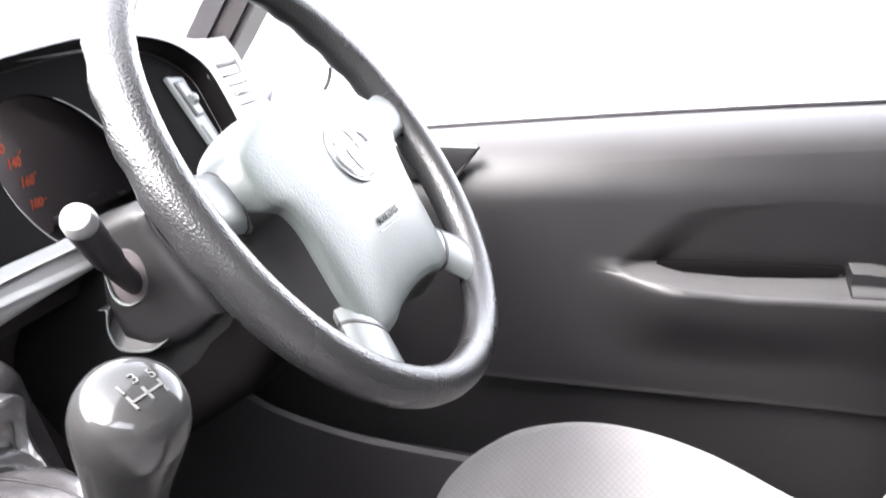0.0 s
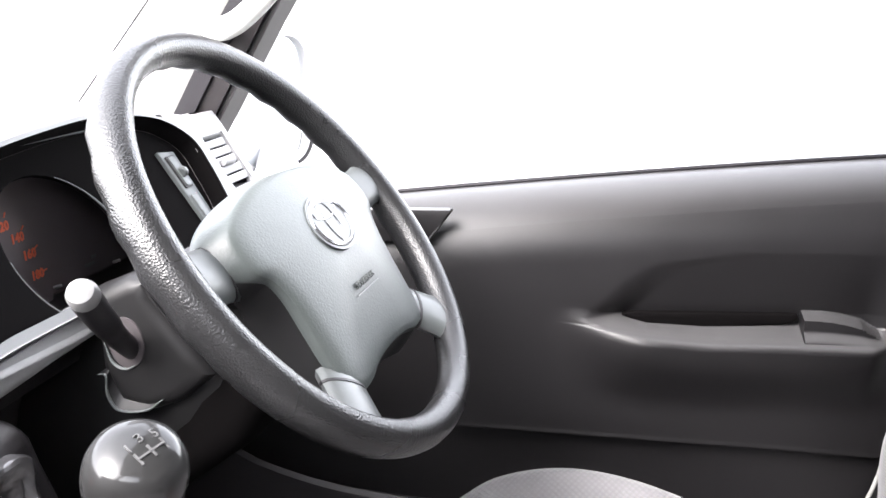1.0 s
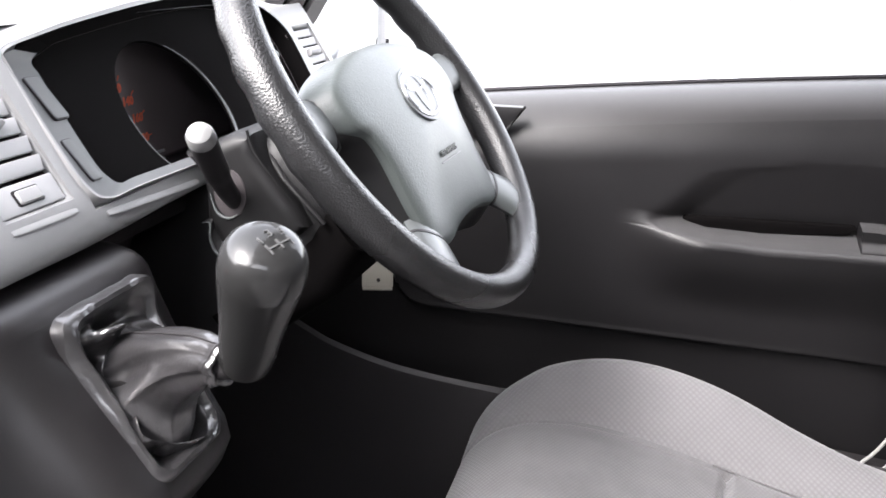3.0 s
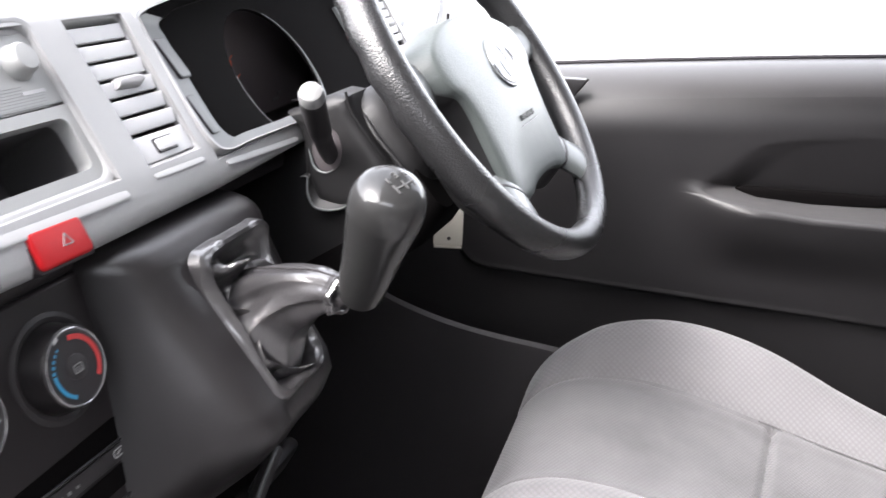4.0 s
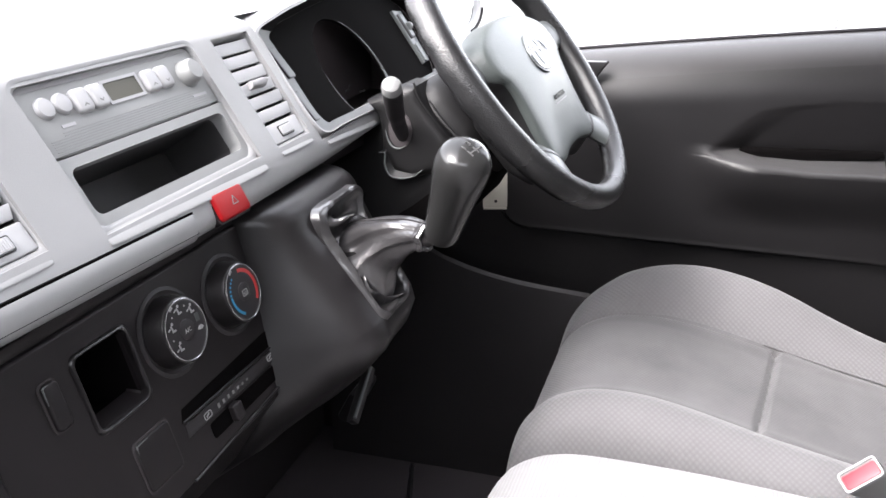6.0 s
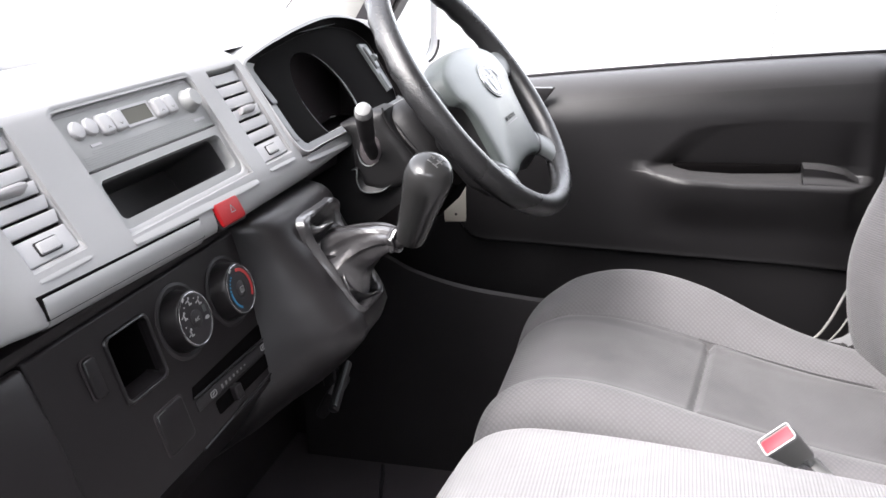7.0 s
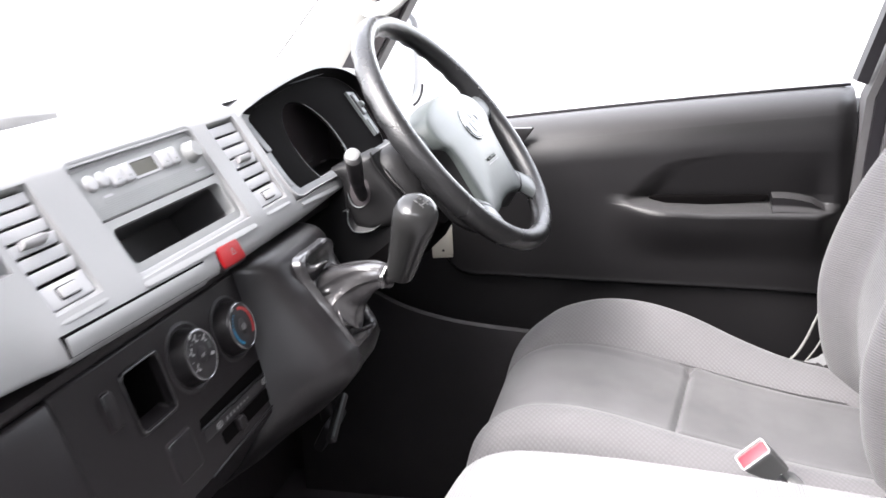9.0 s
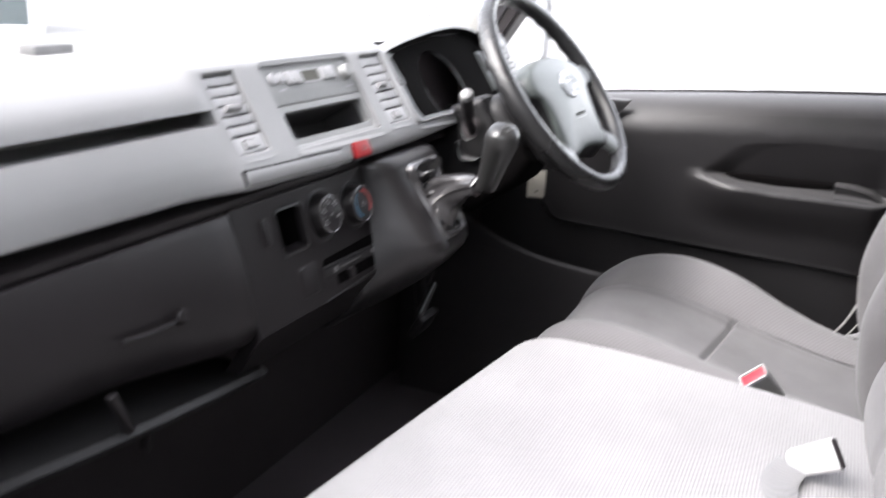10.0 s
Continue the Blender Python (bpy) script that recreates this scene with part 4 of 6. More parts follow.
dpart("knee_panel", loft([[(0.20, 0.45, 0.72), (0.755, 0.45, 0.72), (0.755, 0.47, 0.60), (0.20, 0.47, 0.60)], [(0.20, 0.60, 0.72), (0.755, 0.60, 0.72), (0.755, 0.60, 0.55), (0.20, 0.60, 0.55)]]), BLACK, "black knee panel under the steering column")


# ---- steering wheel and column ----
WHEEL_N, WHEEL_U, WHEEL_V = Vector((-0.036, -0.787, 0.616)), Vector((0.999, -0.046, 0.0)), Vector((0.028, 0.615, 0.788))
WHEEL = axes((0.4149, 0.2179, 0.8091), WHEEL_U, WHEEL_V, WHEEL_N)
RIM_R = 0.1830
wheel = thing("steering_wheel", "grey four-spoke steering wheel with grained rim", "steering wheel", WHEEL.translation)
rings = []
for k in range(120):
    a = 2 * math.pi * k / 120
    grip = 0.0142 + 0.0005 * math.cos(2 * a)
    ring = []
    for j in range(18):
        b = 2 * math.pi * j / 18
        bump = 0.0009 * math.sin(a * 32) if (math.sin(b) < -0.3 and math.sin(a) > -0.2) else 0
        r = RIM_R + (grip + bump) * math.cos(b)
        ring.append((r * math.cos(a), r * math.sin(a), 1.12 * (grip + bump) * math.sin(b)))
    rings.append(ring)
part("rim", loft(rings + rings[:1], WHEEL, caps=(False, False)), RIM, wheel, "grained rim with finger bumps behind", doubles=0.00001)

PAD_EDGE = [(0.0, 0.059), (0.050, 0.056), (0.095, 0.047), (0.126, 0.033), (0.136, 0.012), (0.131, -0.007), (0.117, -0.018), (0.110, -0.036), (0.108, -0.062), (0.108, -0.090), (0.106, -0.113), (0.092, -0.129), (0.068, -0.131), (0.036, -0.125), (0.0, -0.123)]
PAD_FACE = [(0.0, 0.053), (0.047, 0.050), (0.087, 0.041), (0.114, 0.028), (0.122, 0.010), (0.118, -0.007), (0.106, -0.018), (0.099, -0.036), (0.097, -0.060), (0.096, -0.084), (0.093, -0.104), (0.082, -0.117), (0.060, -0.119), (0.034, -0.114), (0.0, -0.112)]


def pad_loop(edge):
    half = [(x, y, 0) for x, y in edge]
    return [(p.x, p.y) for p in smooth_line(half + [(-x, y, 0) for x, y, z in half[-2:0:-1]] + half[:1], 6)][:-1]


loop, face_loop = pad_loop(PAD_EDGE), pad_loop(PAD_FACE)


def pad_deep(y):
    return -0.011 - 0.021 * smoothstep(0.0, 0.055, -y)


def pad_height(y):
    """The face slopes away towards its lower edge."""
    return 0.0115 - 0.012 * smoothstep(0.0, 0.11, -y)


def pad_flank(share, rise, sink=0.0):
    """A ring between the outer edge (0) and the crease of the face (1)."""
    return [(a + (c - a) * share(b), b + (d - b) * share(b), pad_deep(b) + (pad_height(b) - pad_deep(b)) * rise(b) - sink) for (a, b), (c, d) in zip(loop, face_loop)]


def pad_start(y):
    return 0.86 * smoothstep(-0.012, 0.016, -y)


rings = [pad_flank(lambda y: pad_start(y) + 0.02, pad_start, 0.004)]
for t, k in ((0.0, 0.0), (0.10, 0.14), (0.35, 0.42), (0.60, 0.67), (0.80, 0.86), (0.91, 0.955), (1.0, 1.0)):
    rings.append(pad_flank(lambda y: pad_start(y) + (1 - pad_start(y)) * t, lambda y: pad_start(y) + (1 - pad_start(y)) * k))
rings += [[(x * s, y * s, h + pad_height(y * s) - 0.0115) for x, y in face_loop] for s, h in ((0.95, 0.0138), (0.85, 0.0158), (0.65, 0.0184), (0.40, 0.0206), (0.20, 0.0215))]
pad = part("hub_pad", loft(rings, WHEEL), PAD, wheel, "grey-green grained airbag cover")
shell = [[(x * s, y * s, h + pad_deep(y)) for x, y in loop] for s, h in ((0.60, -0.036), (0.80, -0.026), (0.93, -0.012), (0.975, -0.003))]
for t, k in ((0.02, 0.0), (0.10, 0.12), (0.35, 0.38), (0.60, 0.63), (0.80, 0.82), (0.95, 0.93)):
    shell.append(pad_flank(lambda y: t, lambda y: k, 0.0022))
part("pad_skirt", loft(shell, WHEEL), COLUMN_GREY, wheel, "lower flank of the hub, darker than the pad")
EMB = WHEEL @ Matrix.Translation((0.004, -0.004, 0.0215))


def oval_ring(a, b, r, m, n=40):
    return tube([m @ Vector((a * math.cos(2 * math.pi * k / n), b * math.sin(2 * math.pi * k / n), 0)) for k in range(n + 1)], r, 8, ends=False, side=m.to_3x3() @ Vector((0, 0, 1)))


part("badge_groove", slab([(0.036 * math.cos(2 * math.pi * k / 40), 0.026 * math.sin(2 * math.pi * k / 40)) for k in range(40)], EMB, -0.004, 0.0006), HUB_SPOKE, pad)
part("badge", oval_ring(0.031, 0.0215, 0.0022, EMB), SILVER, pad, "plain oval badge")
part("badge", oval_ring(0.010, 0.0195, 0.0014, EMB), SILVER, pad)
part("badge", oval_ring(0.022, 0.0075, 0.0014, EMB @ Matrix.Translation((0, 0.011, 0))), SILVER, pad)
TXT = WHEEL @ Matrix.Translation((0.003, -0.058, 0.0146)) @ Matrix.Rotation(radians(15), 4, "X")
part("writing", lettering("SRS AIRBAG", 0.0078, TXT, 0.0007), DARK_INK, pad, smooth=False)
part("writing_bar", box((0.050, 0.0008, 0.0006), TXT @ Matrix.Translation((0, -0.0065, 0)), 0), BUTTON_GREY, pad, smooth=False)


def spoke(angle, r0, r1, w0, w1, h0):
    a = radians(angle)
    d, s = Vector((math.cos(a), math.sin(a), 0)), Vector((-math.sin(a), math.cos(a), 0))
    rings = []
    for k in range(9):
        t = k / 8
        c = d * (r0 + (r1 - r0) * t) + Vector((0, 0, h0 * (1 - t) ** 1.3))
        w = w0 + (w1 - w0) * t + 0.010 * max(0, t - 0.75) * 4 * 0.6
        h = 0.011 - 0.002 * t
        rings.append([c + s * (w * math.cos(2 * math.pi * j / 16)) * 0.5 + Vector((0, 0, h * math.sin(2 * math.pi * j / 16))) for j in range(16)])
    return loft(rings, WHEEL)


def spoke_band(angle, r0, r1, w0, w1, h0, r):
    """A thin dark band round a spoke where the pad meets it."""
    a = radians(angle)
    d, s = Vector((math.cos(a), math.sin(a), 0)), Vector((-math.sin(a), math.cos(a), 0))
    rings = []
    for q in (r - 0.0012, r + 0.0012):
        t = (q - r0) / (r1 - r0)
        c = d * q + Vector((0, 0, h0 * (1 - t) ** 1.3))
        w, h = w0 + (w1 - w0) * t + 0.024 * max(0, t - 0.75) + 0.0012, 0.0116 - 0.002 * t
        rings.append([c + s * (w * math.cos(2 * math.pi * j / 16)) * 0.5 + Vector((0, 0, h * math.sin(2 * math.pi * j / 16))) for j in range(16)])
    return loft(rings, WHEEL)


for ang, r0, seam_r, w0, w1 in ((4, 0.105, 0.128, 0.046, 0.040), (176, 0.105, 0.128, 0.046, 0.040), (-50, 0.110, 0.141, 0.042, 0.050), (-130, 0.110, 0.141, 0.042, 0.050)):
    part("spoke", spoke(ang, r0, RIM_R - 0.004, w0, w1, -0.016), HUB_SPOKE, wheel)
    part("spoke_seam", spoke_band(ang, r0, RIM_R - 0.004, w0, w1, -0.016, seam_r), BLACK, wheel, "dark joint between pad and spoke")
part("hub_back", lathe([(0.044, -0.030), (0.044, -0.085)], WHEEL, 36), BLACK, wheel)

column = thing("steering_column", "dark grey steering column cover", "steering column", WHEEL.translation)


def col_ring(d, w, h, off, r):
    return [(x, y + off, -d) for x, y in rounded(w, h, r, 4)]


part("upper_cover", loft([col_ring(0.072, 0.086, 0.070, -0.006, 0.026), col_ring(0.076, 0.104, 0.092, -0.008, 0.032), col_ring(0.086, 0.122, 0.110, -0.009, 0.034), col_ring(0.110, 0.136, 0.122, -0.012, 0.034), col_ring(0.150, 0.142, 0.130, -0.016, 0.032), col_ring(0.30, 0.142, 0.138, -0.020, 0.030)], WHEEL), COLUMN_GREY, column)
part("cover_edge", tube([WHEEL @ Vector((-0.066, -0.050, -0.090)), WHEEL @ Vector((-0.071, 0.000, -0.094)), WHEEL @ Vector((-0.060, 0.026, -0.098))], 0.0025, 8), COLUMN_GREY, column)
# near-black colour stands in for the dash's shade on this cover
part("lower_cover", loft([col_ring(0.085, 0.118, 0.060, -0.060, 0.020), col_ring(0.13, 0.134, 0.075, -0.070, 0.024), col_ring(0.24, 0.140, 0.070, -0.072, 0.024)], WHEEL), MASK_SHADE_BLACK, column)

SIDE = axes((0.336, 0, 0), (0, -1, 0), (0, 0, 1), (-1, 0, 0))
outline = [(-a, b) for a, b in ((0.384, 0.768), (0.370, 0.752), (0.366, 0.735), (0.366, 0.712), (0.360, 0.700), (0.352, 0.684), (0.326, 0.678), (0.300, 0.688), (0.272, 0.712), (0.284, 0.733), (0.304, 0.757), (0.317, 0.776), (0.321, 0.788), (0.336, 0.789), (0.362, 0.777))]
part("side_cover", slab(outline, SIDE, -0.05, 0.0, 0.014, steps=6), COLUMN_GREY, column, "dark side of the column cover")
part("cover_edge", tube(smooth_line([(0.3375, 0.322, 0.792), (0.3375, 0.317, 0.776), (0.3385, 0.303, 0.756), (0.341, 0.284, 0.733)], 5), lambda t: 0.0014 - 0.0010 * t, 8), COLUMN_GREY, column, "rounded edge of the cover")
# a paler crescent paints the highlight on the recess's lower edge
part("recess_glint", tube(smooth_line([(0.3355, 0.358, 0.736), (0.3350, 0.352, 0.720), (0.3350, 0.341, 0.7155), (0.3355, 0.330, 0.7215)], 5), lambda t: 0.0004 + 0.0009 * math.sin(math.pi * t), 8), HUB_SPOKE, column, "painted highlight on the lip below the stalk")

stalk = thing("wiper_stalk", "black column stalk with a pale round end cap", "stalk", (0.335, 0.337, 0.735))
line = smooth_line([(0.350, 0.338, 0.722), (0.322, 0.335, 0.745), (0.292, 0.328, 0.772), (0.262, 0.319, 0.799)], 6)
part("boot", slab([(0.015 * math.cos(2 * math.pi * k / 28) - 0.339, 0.021 * math.sin(2 * math.pi * k / 28) + 0.737) for k in range(28)], SIDE, -0.01, 0.0012, 0.0008), DEEP, stalk, "black oval recess")
part("stem", tube(line, lambda t: 0.0078 + 0.0022 * t + 0.0012 * (t > 0.55), 16), BLACK, stalk)
tip = (line[-1] - line[-4]).normalized()
part("end_cap", lathe([(0.0104, -0.006), (0.0110, 0.000), (0.0108, 0.006), (0.0090, 0.0105), (0.005, 0.0128), (0.001, 0.0134)], axes(line[-1], tip.cross(Vector((0, 0, 1))), tip.cross(tip.cross(Vector((0, 0, 1)))), tip), 24), STALK_CAP, stalk, "pale grey cap")
signal = thing("signal_stalk", "black column stalk behind the wheel", "stalk", (0.48, 0.31, 0.74))
part("stem", tube(smooth_line([(0.475, 0.312, 0.742), (0.520, 0.300, 0.735), (0.565, 0.280, 0.728), (0.60, 0.262, 0.722)], 6), lambda t: 0.009 + 0.004 * t, 14), BLACK, signal)
part("end_cap", lathe([(0.013, -0.006), (0.0135, 0.003), (0.010, 0.010), (0.001, 0.012)], axes((0.603, 0.260, 0.7215), (0, 0, 1), (0.45, 0.89, 0), (0.89, -0.45, -0.15)), 20), BLACK, signal)
hook = thing("tilt_lever", "black tilt lever under the column with a pale edge", "lever", (0.322, 0.345, 0.69))
lv = smooth_line([(0.335, 0.367, 0.709), (0.334, 0.359, 0.709), (0.333, 0.3585, 0.694), (0.333, 0.350, 0.681), (0.333, 0.327, 0.6825), (0.335, 0.313, 0.692)], 6)
part("lever_arm", tube(lv, lambda t: 0.0004 + 0.0008 * math.sin(math.pi * t), 8), HUB_SPOKE, hook, "pale edge of the lever")
part("lever_web", loft([[p, p + Vector((0.012, -0.004, 0.014 * math.sin(math.pi * k / (len(lv) - 1)) + 0.002)), p + Vector((0.014, 0, 0.0))] for k, p in enumerate(lv)]), COLUMN_GREY, hook)

card = thing("hanging_card", "small beige plastic card with a clipped corner and a hole", "card", (0.55, 0.282, 0.58))
CARDM = axes((0.5505, 0.282, 0.6065), (0.28, -0.96, 0.0), (0.27, 0.08, 0.96), (-0.92, -0.27, 0.28))
part("card_plate", slab([(-0.0165, -0.025), (0.0155, -0.025), (0.0170, -0.0235), (0.0170, 0.0255), (0.001, 0.0245), (-0.0170, 0.0045), (-0.0170, -0.0235)], CARDM, -0.0012, 0.0012, 0.0005), CARD, card)
part("card_foot", box((0.033, 0.003, 0.004), CARDM @ Matrix.Translation((0, -0.0265, -0.001)), 0.0012), CARD, card)
part("hanger", tube([(0.556, 0.285, 0.628), (0.560, 0.300, 0.66), (0.560, 0.46, 0.70)], 0.002, 6), BLACK, card)
part("hole", lathe([(0.0022, 0), (0.0022, 0.0004)], CARDM @ Matrix.Translation((0.001, -0.0165, 0.0012)), 14), DEEP, card, smooth=False)

# ---- gear console and lever ----
console = thing("gear_console", "dark grey gear lever console with rounded edges", "console", (0.14, 0.35, 0.65))
BOOT_UP, BOOT_OUT = Vector((0.0, 0.614, 0.789)).normalized(), Vector((0.0, -0.789, 0.614)).normalized()
BOOT = axes((0.157, 0.3195, 0.6545), (1, 0, 0), BOOT_UP, BOOT_OUT)


def keystone(x, y):
    """The opening for the boot widens to the right towards its top."""
    return x + 0.018 * (y + 0.06) / 0.12 * smoothstep(-0.045, 0.040, x)


def console_ring(z, xl, xm, xr, yl, yf, yr):
    pts = smooth_line([(xl, 0.46, z), (xl, yl + 0.03, z), (xl + 0.008, yl, z), (xm, yf, z), ((xm + xr) / 2, yf - 0.004, z), (xr - 0.012, yf - 0.002, z), (xr, yf + 0.010, z), (xr + 0.004, yr, z), (xr + 0.006, 0.46, z)], 4)
    return pts


rings = []
for z, xl, xm, xr, yl, yf in ((0.7245, 0.064, 0.090, 0.203, 0.425, 0.402), (0.7232, 0.060, 0.090, 0.209, 0.404, 0.384), (0.7208, 0.057, 0.090, 0.213, 0.391, 0.3715), (0.7172, 0.055, 0.090, 0.215, 0.383, 0.3628), (0.7125, 0.0535, 0.090, 0.216, 0.379, 0.3567), (0.707, 0.053, 0.090, 0.217, 0.3775, 0.3528), (0.69, 0.051, 0.090, 0.218, 0.376, 0.3460), (0.66, 0.046, 0.088, 0.218, 0.373, 0.325), (0.63, 0.040, 0.088, 0.216, 0.365, 0.302), (0.605, 0.034, 0.088, 0.213, 0.358, 0.284), (0.59, 0.030, 0.088, 0.209, 0.354, 0.278), (0.575, 0.026, 0.088, 0.203, 0.351, 0.282), (0.555, 0.020, 0.086, 0.194, 0.348, 0.297), (0.53, 0.012, 0.082, 0.182, 0.352, 0.322), (0.50, 0.005, 0.078, 0.170, 0.372, 0.360), (0.47, 0.0, 0.07, 0.160, 0.41, 0.41)):
    rings.append(console_ring(z, xl, xm, xr + 0.020 * smoothstep(0.62, 0.71, z), yl, yf, (yf + 0.45) / 2))
bm = loft(rings)
for at, way in (((-0.035, 0, 0), (1, 0, 0)), ((0.045, 0, 0), (0.989, -0.148, 0)), ((0, -0.060, 0), (0, 1, 0)), ((0, 0.060, 0), (0, 1, 0))):
    bmesh.ops.bisect_plane(bm, geom=bm.verts[:] + bm.edges[:] + bm.faces[:], plane_co=BOOT @ Vector(at), plane_no=BOOT.to_3x3() @ Vector(way))
local = BOOT.inverted()
inside = []
for f in bm.faces:
    c = local @ f.calc_center_median()
    if -0.035 < c.x < 0.045 + 0.148 * c.y and abs(c.y) < 0.060 and abs(c.z) < 0.03:
        inside.append(f)
bmesh.ops.delete(bm, geom=inside, context="FACES")
part("console_moulding", bm, CONSOLE_GREY, console)
part("boot_well", loft([[(keystone(a, b), b, h) for a, b in rounded(0.074, 0.124, 0.012)] for h in (0.0, -0.055)], BOOT, caps=(False, True)), DEEP, console)

gear = thing("gear_lever", "gear lever with glossy knob and creased black leather boot", "gear lever", (0.155, 0.32, 0.655))
NB = 132


def even_ring(w, h, r, lift):
    """A rounded rectangle on the console, resampled at even steps from its right side round to the left."""
    pts = [Vector((keystone(x, y), y, 0)) for x, y in rounded(w, h, r, 8)]
    k0 = min(range(len(pts)), key=lambda k: abs(math.atan2(pts[k].y, pts[k].x)))
    pts = pts[k0:] + pts[:k0 + 1]
    walk_len = [0.0]
    for a, b in zip(pts, pts[1:]):
        walk_len.append(walk_len[-1] + (b - a).length)
    out = []
    for k in range(NB):
        s = walk_len[-1] * k / NB
        i = max(q for q in range(len(pts) - 1) if walk_len[q] <= s)
        out.append(BOOT @ (pts[i].lerp(pts[i + 1], (s - walk_len[i]) / ((walk_len[i + 1] - walk_len[i]) or 1)) + Vector((0, 0, lift))))
    return out


angles = [math.atan2(math.sin(2 * math.pi * k / NB + 0.0), math.cos(2 * math.pi * k / NB)) for k in range(NB)]
nring = NB
line = smooth_line([(0.163, 0.318, 0.657), (0.160, 0.302, 0.668), (0.154, 0.283, 0.678), (0.146, 0.264, 0.685), (0.139, 0.249, 0.688), (0.133, 0.238, 0.688)], 6)


def wrinkle(p, scale):
    """Sharp creases between soft swellings, about -1 to 1."""
    return 0.6 - 3.0 * (1 - abs(noise.noise(p * scale))) ** 6 * 0.5


def fold(a, at, wide):
    """1 at that angle, falling to 0 within about wide on both sides."""
    d = (a - at + math.pi) % (2 * math.pi) - math.pi
    return math.exp(-(d / wide) ** 2)


def pleat(a, t):
    """Sharp pleats that fan out from the tip of the boot, uneven in strength."""
    return ((1 - abs(math.sin(3.5 * a + 0.9 * t + 0.4))) ** 2 - 0.25) * (0.6 + 0.4 * math.sin(2 * a + 1.0))


def sleeve_ring(k):
    t = k / (len(line) - 1)
    d = (line[min(k + 1, len(line) - 1)] - line[max(k - 1, 0)]).normalized()
    s = (Vector((1, 0, 0)) - d * d.x).normalized()
    o = d.cross(s)
    if o.z < 0:
        o = -o
    ring = []
    for ang in angles:
        r = 0.0285 - 0.0250 * t + 0.0078 * t * t + (0.0010 if t > 0.93 else 0)
        r *= 1 + 0.95 * (1 - t) ** 1.3 * max(0, -math.sin(ang + 0.25)) ** 1.5
        r *= 1 + 0.03 * math.sin(2 * ang - 9 * t) + 0.025 * math.sin(3 * ang + 14 * t)
        r += 0.0022 * (1 - t) * math.sin(4 * ang - 5 * t + 0.8) + 0.0012 * math.sin(6 * ang + 3 * t)
        r += (0.0008 + 0.0026 * (1 - t)) * pleat(ang, t)
        here = line[k] + s * (0.02 * math.cos(ang)) + o * (0.02 * math.sin(ang))
        r += 0.0004 * (1 - t) * wrinkle(here, 60) + 0.0002 * wrinkle(here, 150)
        r += 0.0014 * math.exp(-((ang - 1.75) / 0.10) ** 2) - 0.0012 * math.exp(-((ang - 1.50) / 0.10) ** 2)
        ring.append(line[k] + s * (r * math.cos(ang)) + o * (r * math.sin(ang)))
    return ring


first = sleeve_ring(0)
hems = [even_ring(*hem) for hem in ((0.085, 0.136, 0.014, 0.0004), (0.084, 0.135, 0.014, 0.0030), (0.080, 0.131, 0.014, 0.0058), (0.074, 0.125, 0.013, 0.0066), (0.069, 0.120, 0.013, 0.0046), (0.065, 0.115, 0.012, 0.0))]
# the hem rolls over the console's shoulder at its top, is puffed up at the upper left corner and stands up as a flap at the lower right one
for step, ring in enumerate(hems[1:]):
    for j, p in enumerate(ring):
        puff, flap = fold(angles[j], 2.15, 0.62), fold(angles[j], -1.02, 0.34)
        top = smoothstep(0.026, 0.064, (local @ p).y)
        p += BOOT_OUT * ((0.0125 - 0.0008 * step) * top) - BOOT_UP * (0.0095 * top)
        p += (BOOT.translation - p) * (0.055 * step * (puff + 0.8 * flap))
        p += BOOT_OUT * (0.0028 * noise.noise(p * 45) + 0.0005 * wrinkle(p, 70) + min(step, 3 - 0.4 * step) * (0.0014 * puff + 0.0012 * flap))
inner = hems[-1]
rings = hems[:]
for k in range(1, 27):
    t = k / 27
    ring = []
    for j, ang in enumerate(angles):
        p = inner[j].lerp(first[j], t ** 0.9)
        arch = math.sin(math.pi * t)
        corner = fold(ang, 2.25, 0.50)
        trench = 0.006 + 0.036 * corner + 0.012 * fold(ang, 3.25, 0.60) + 0.008 * fold(ang, -2.2, 0.50) + 0.014 * fold(ang, 0.75, 0.40)
        out = -trench * math.exp(-((t - 0.24 - 0.14 * corner) / (0.15 + 0.09 * corner)) ** 2)
        drape = 0.012 * fold(ang, -2.75, 0.80) + 0.011 * fold(ang, -1.45, 0.65) + 0.009 * fold(ang, 2.75, 0.35)
        out += drape * math.exp(-((t - 0.58) / 0.15) ** 2) - 0.55 * drape * math.exp(-((t - 0.90) / 0.10) ** 2)
        out += arch * (0.024 * fold(ang, 1.52 + 0.5 * (t - 0.4), 0.17) + 0.007 * fold(ang, -2.05 + 0.9 * (t - 0.4), 0.14))
        out += (0.3 + arch) * (0.0006 * wrinkle(p, 40) + 0.0002 * wrinkle(p, 110))
        p = p + (p - BOOT.translation).normalized() * (0.0034 * t * t * pleat(ang, t - 1))
        out += 0.003 * t * pleat(ang, t - 1)
        side = arch * (0.004 * math.sin(4 * ang - 7 * t) + 0.002 * noise.noise(p * 80))
        ring.append(p + BOOT_OUT * out + Vector((side, 0, -0.006 * max(0, math.sin(-ang)) * arch)))
    rings.append(ring)
rings += [sleeve_ring(k) for k in range(0, len(line))]
tip_d = (line[-1] - line[-3]).normalized()
rings += [[line[-1] + (p - line[-1]) * f + tip_d * g for p in sleeve_ring(len(line) - 1)] for f, g in ((0.94, 0.0020), (0.80, 0.0022), (0.60, 0.0002))]
part("boot", loft(rings, caps=(False, False)), LEATHER, gear, "creased black leather boot")
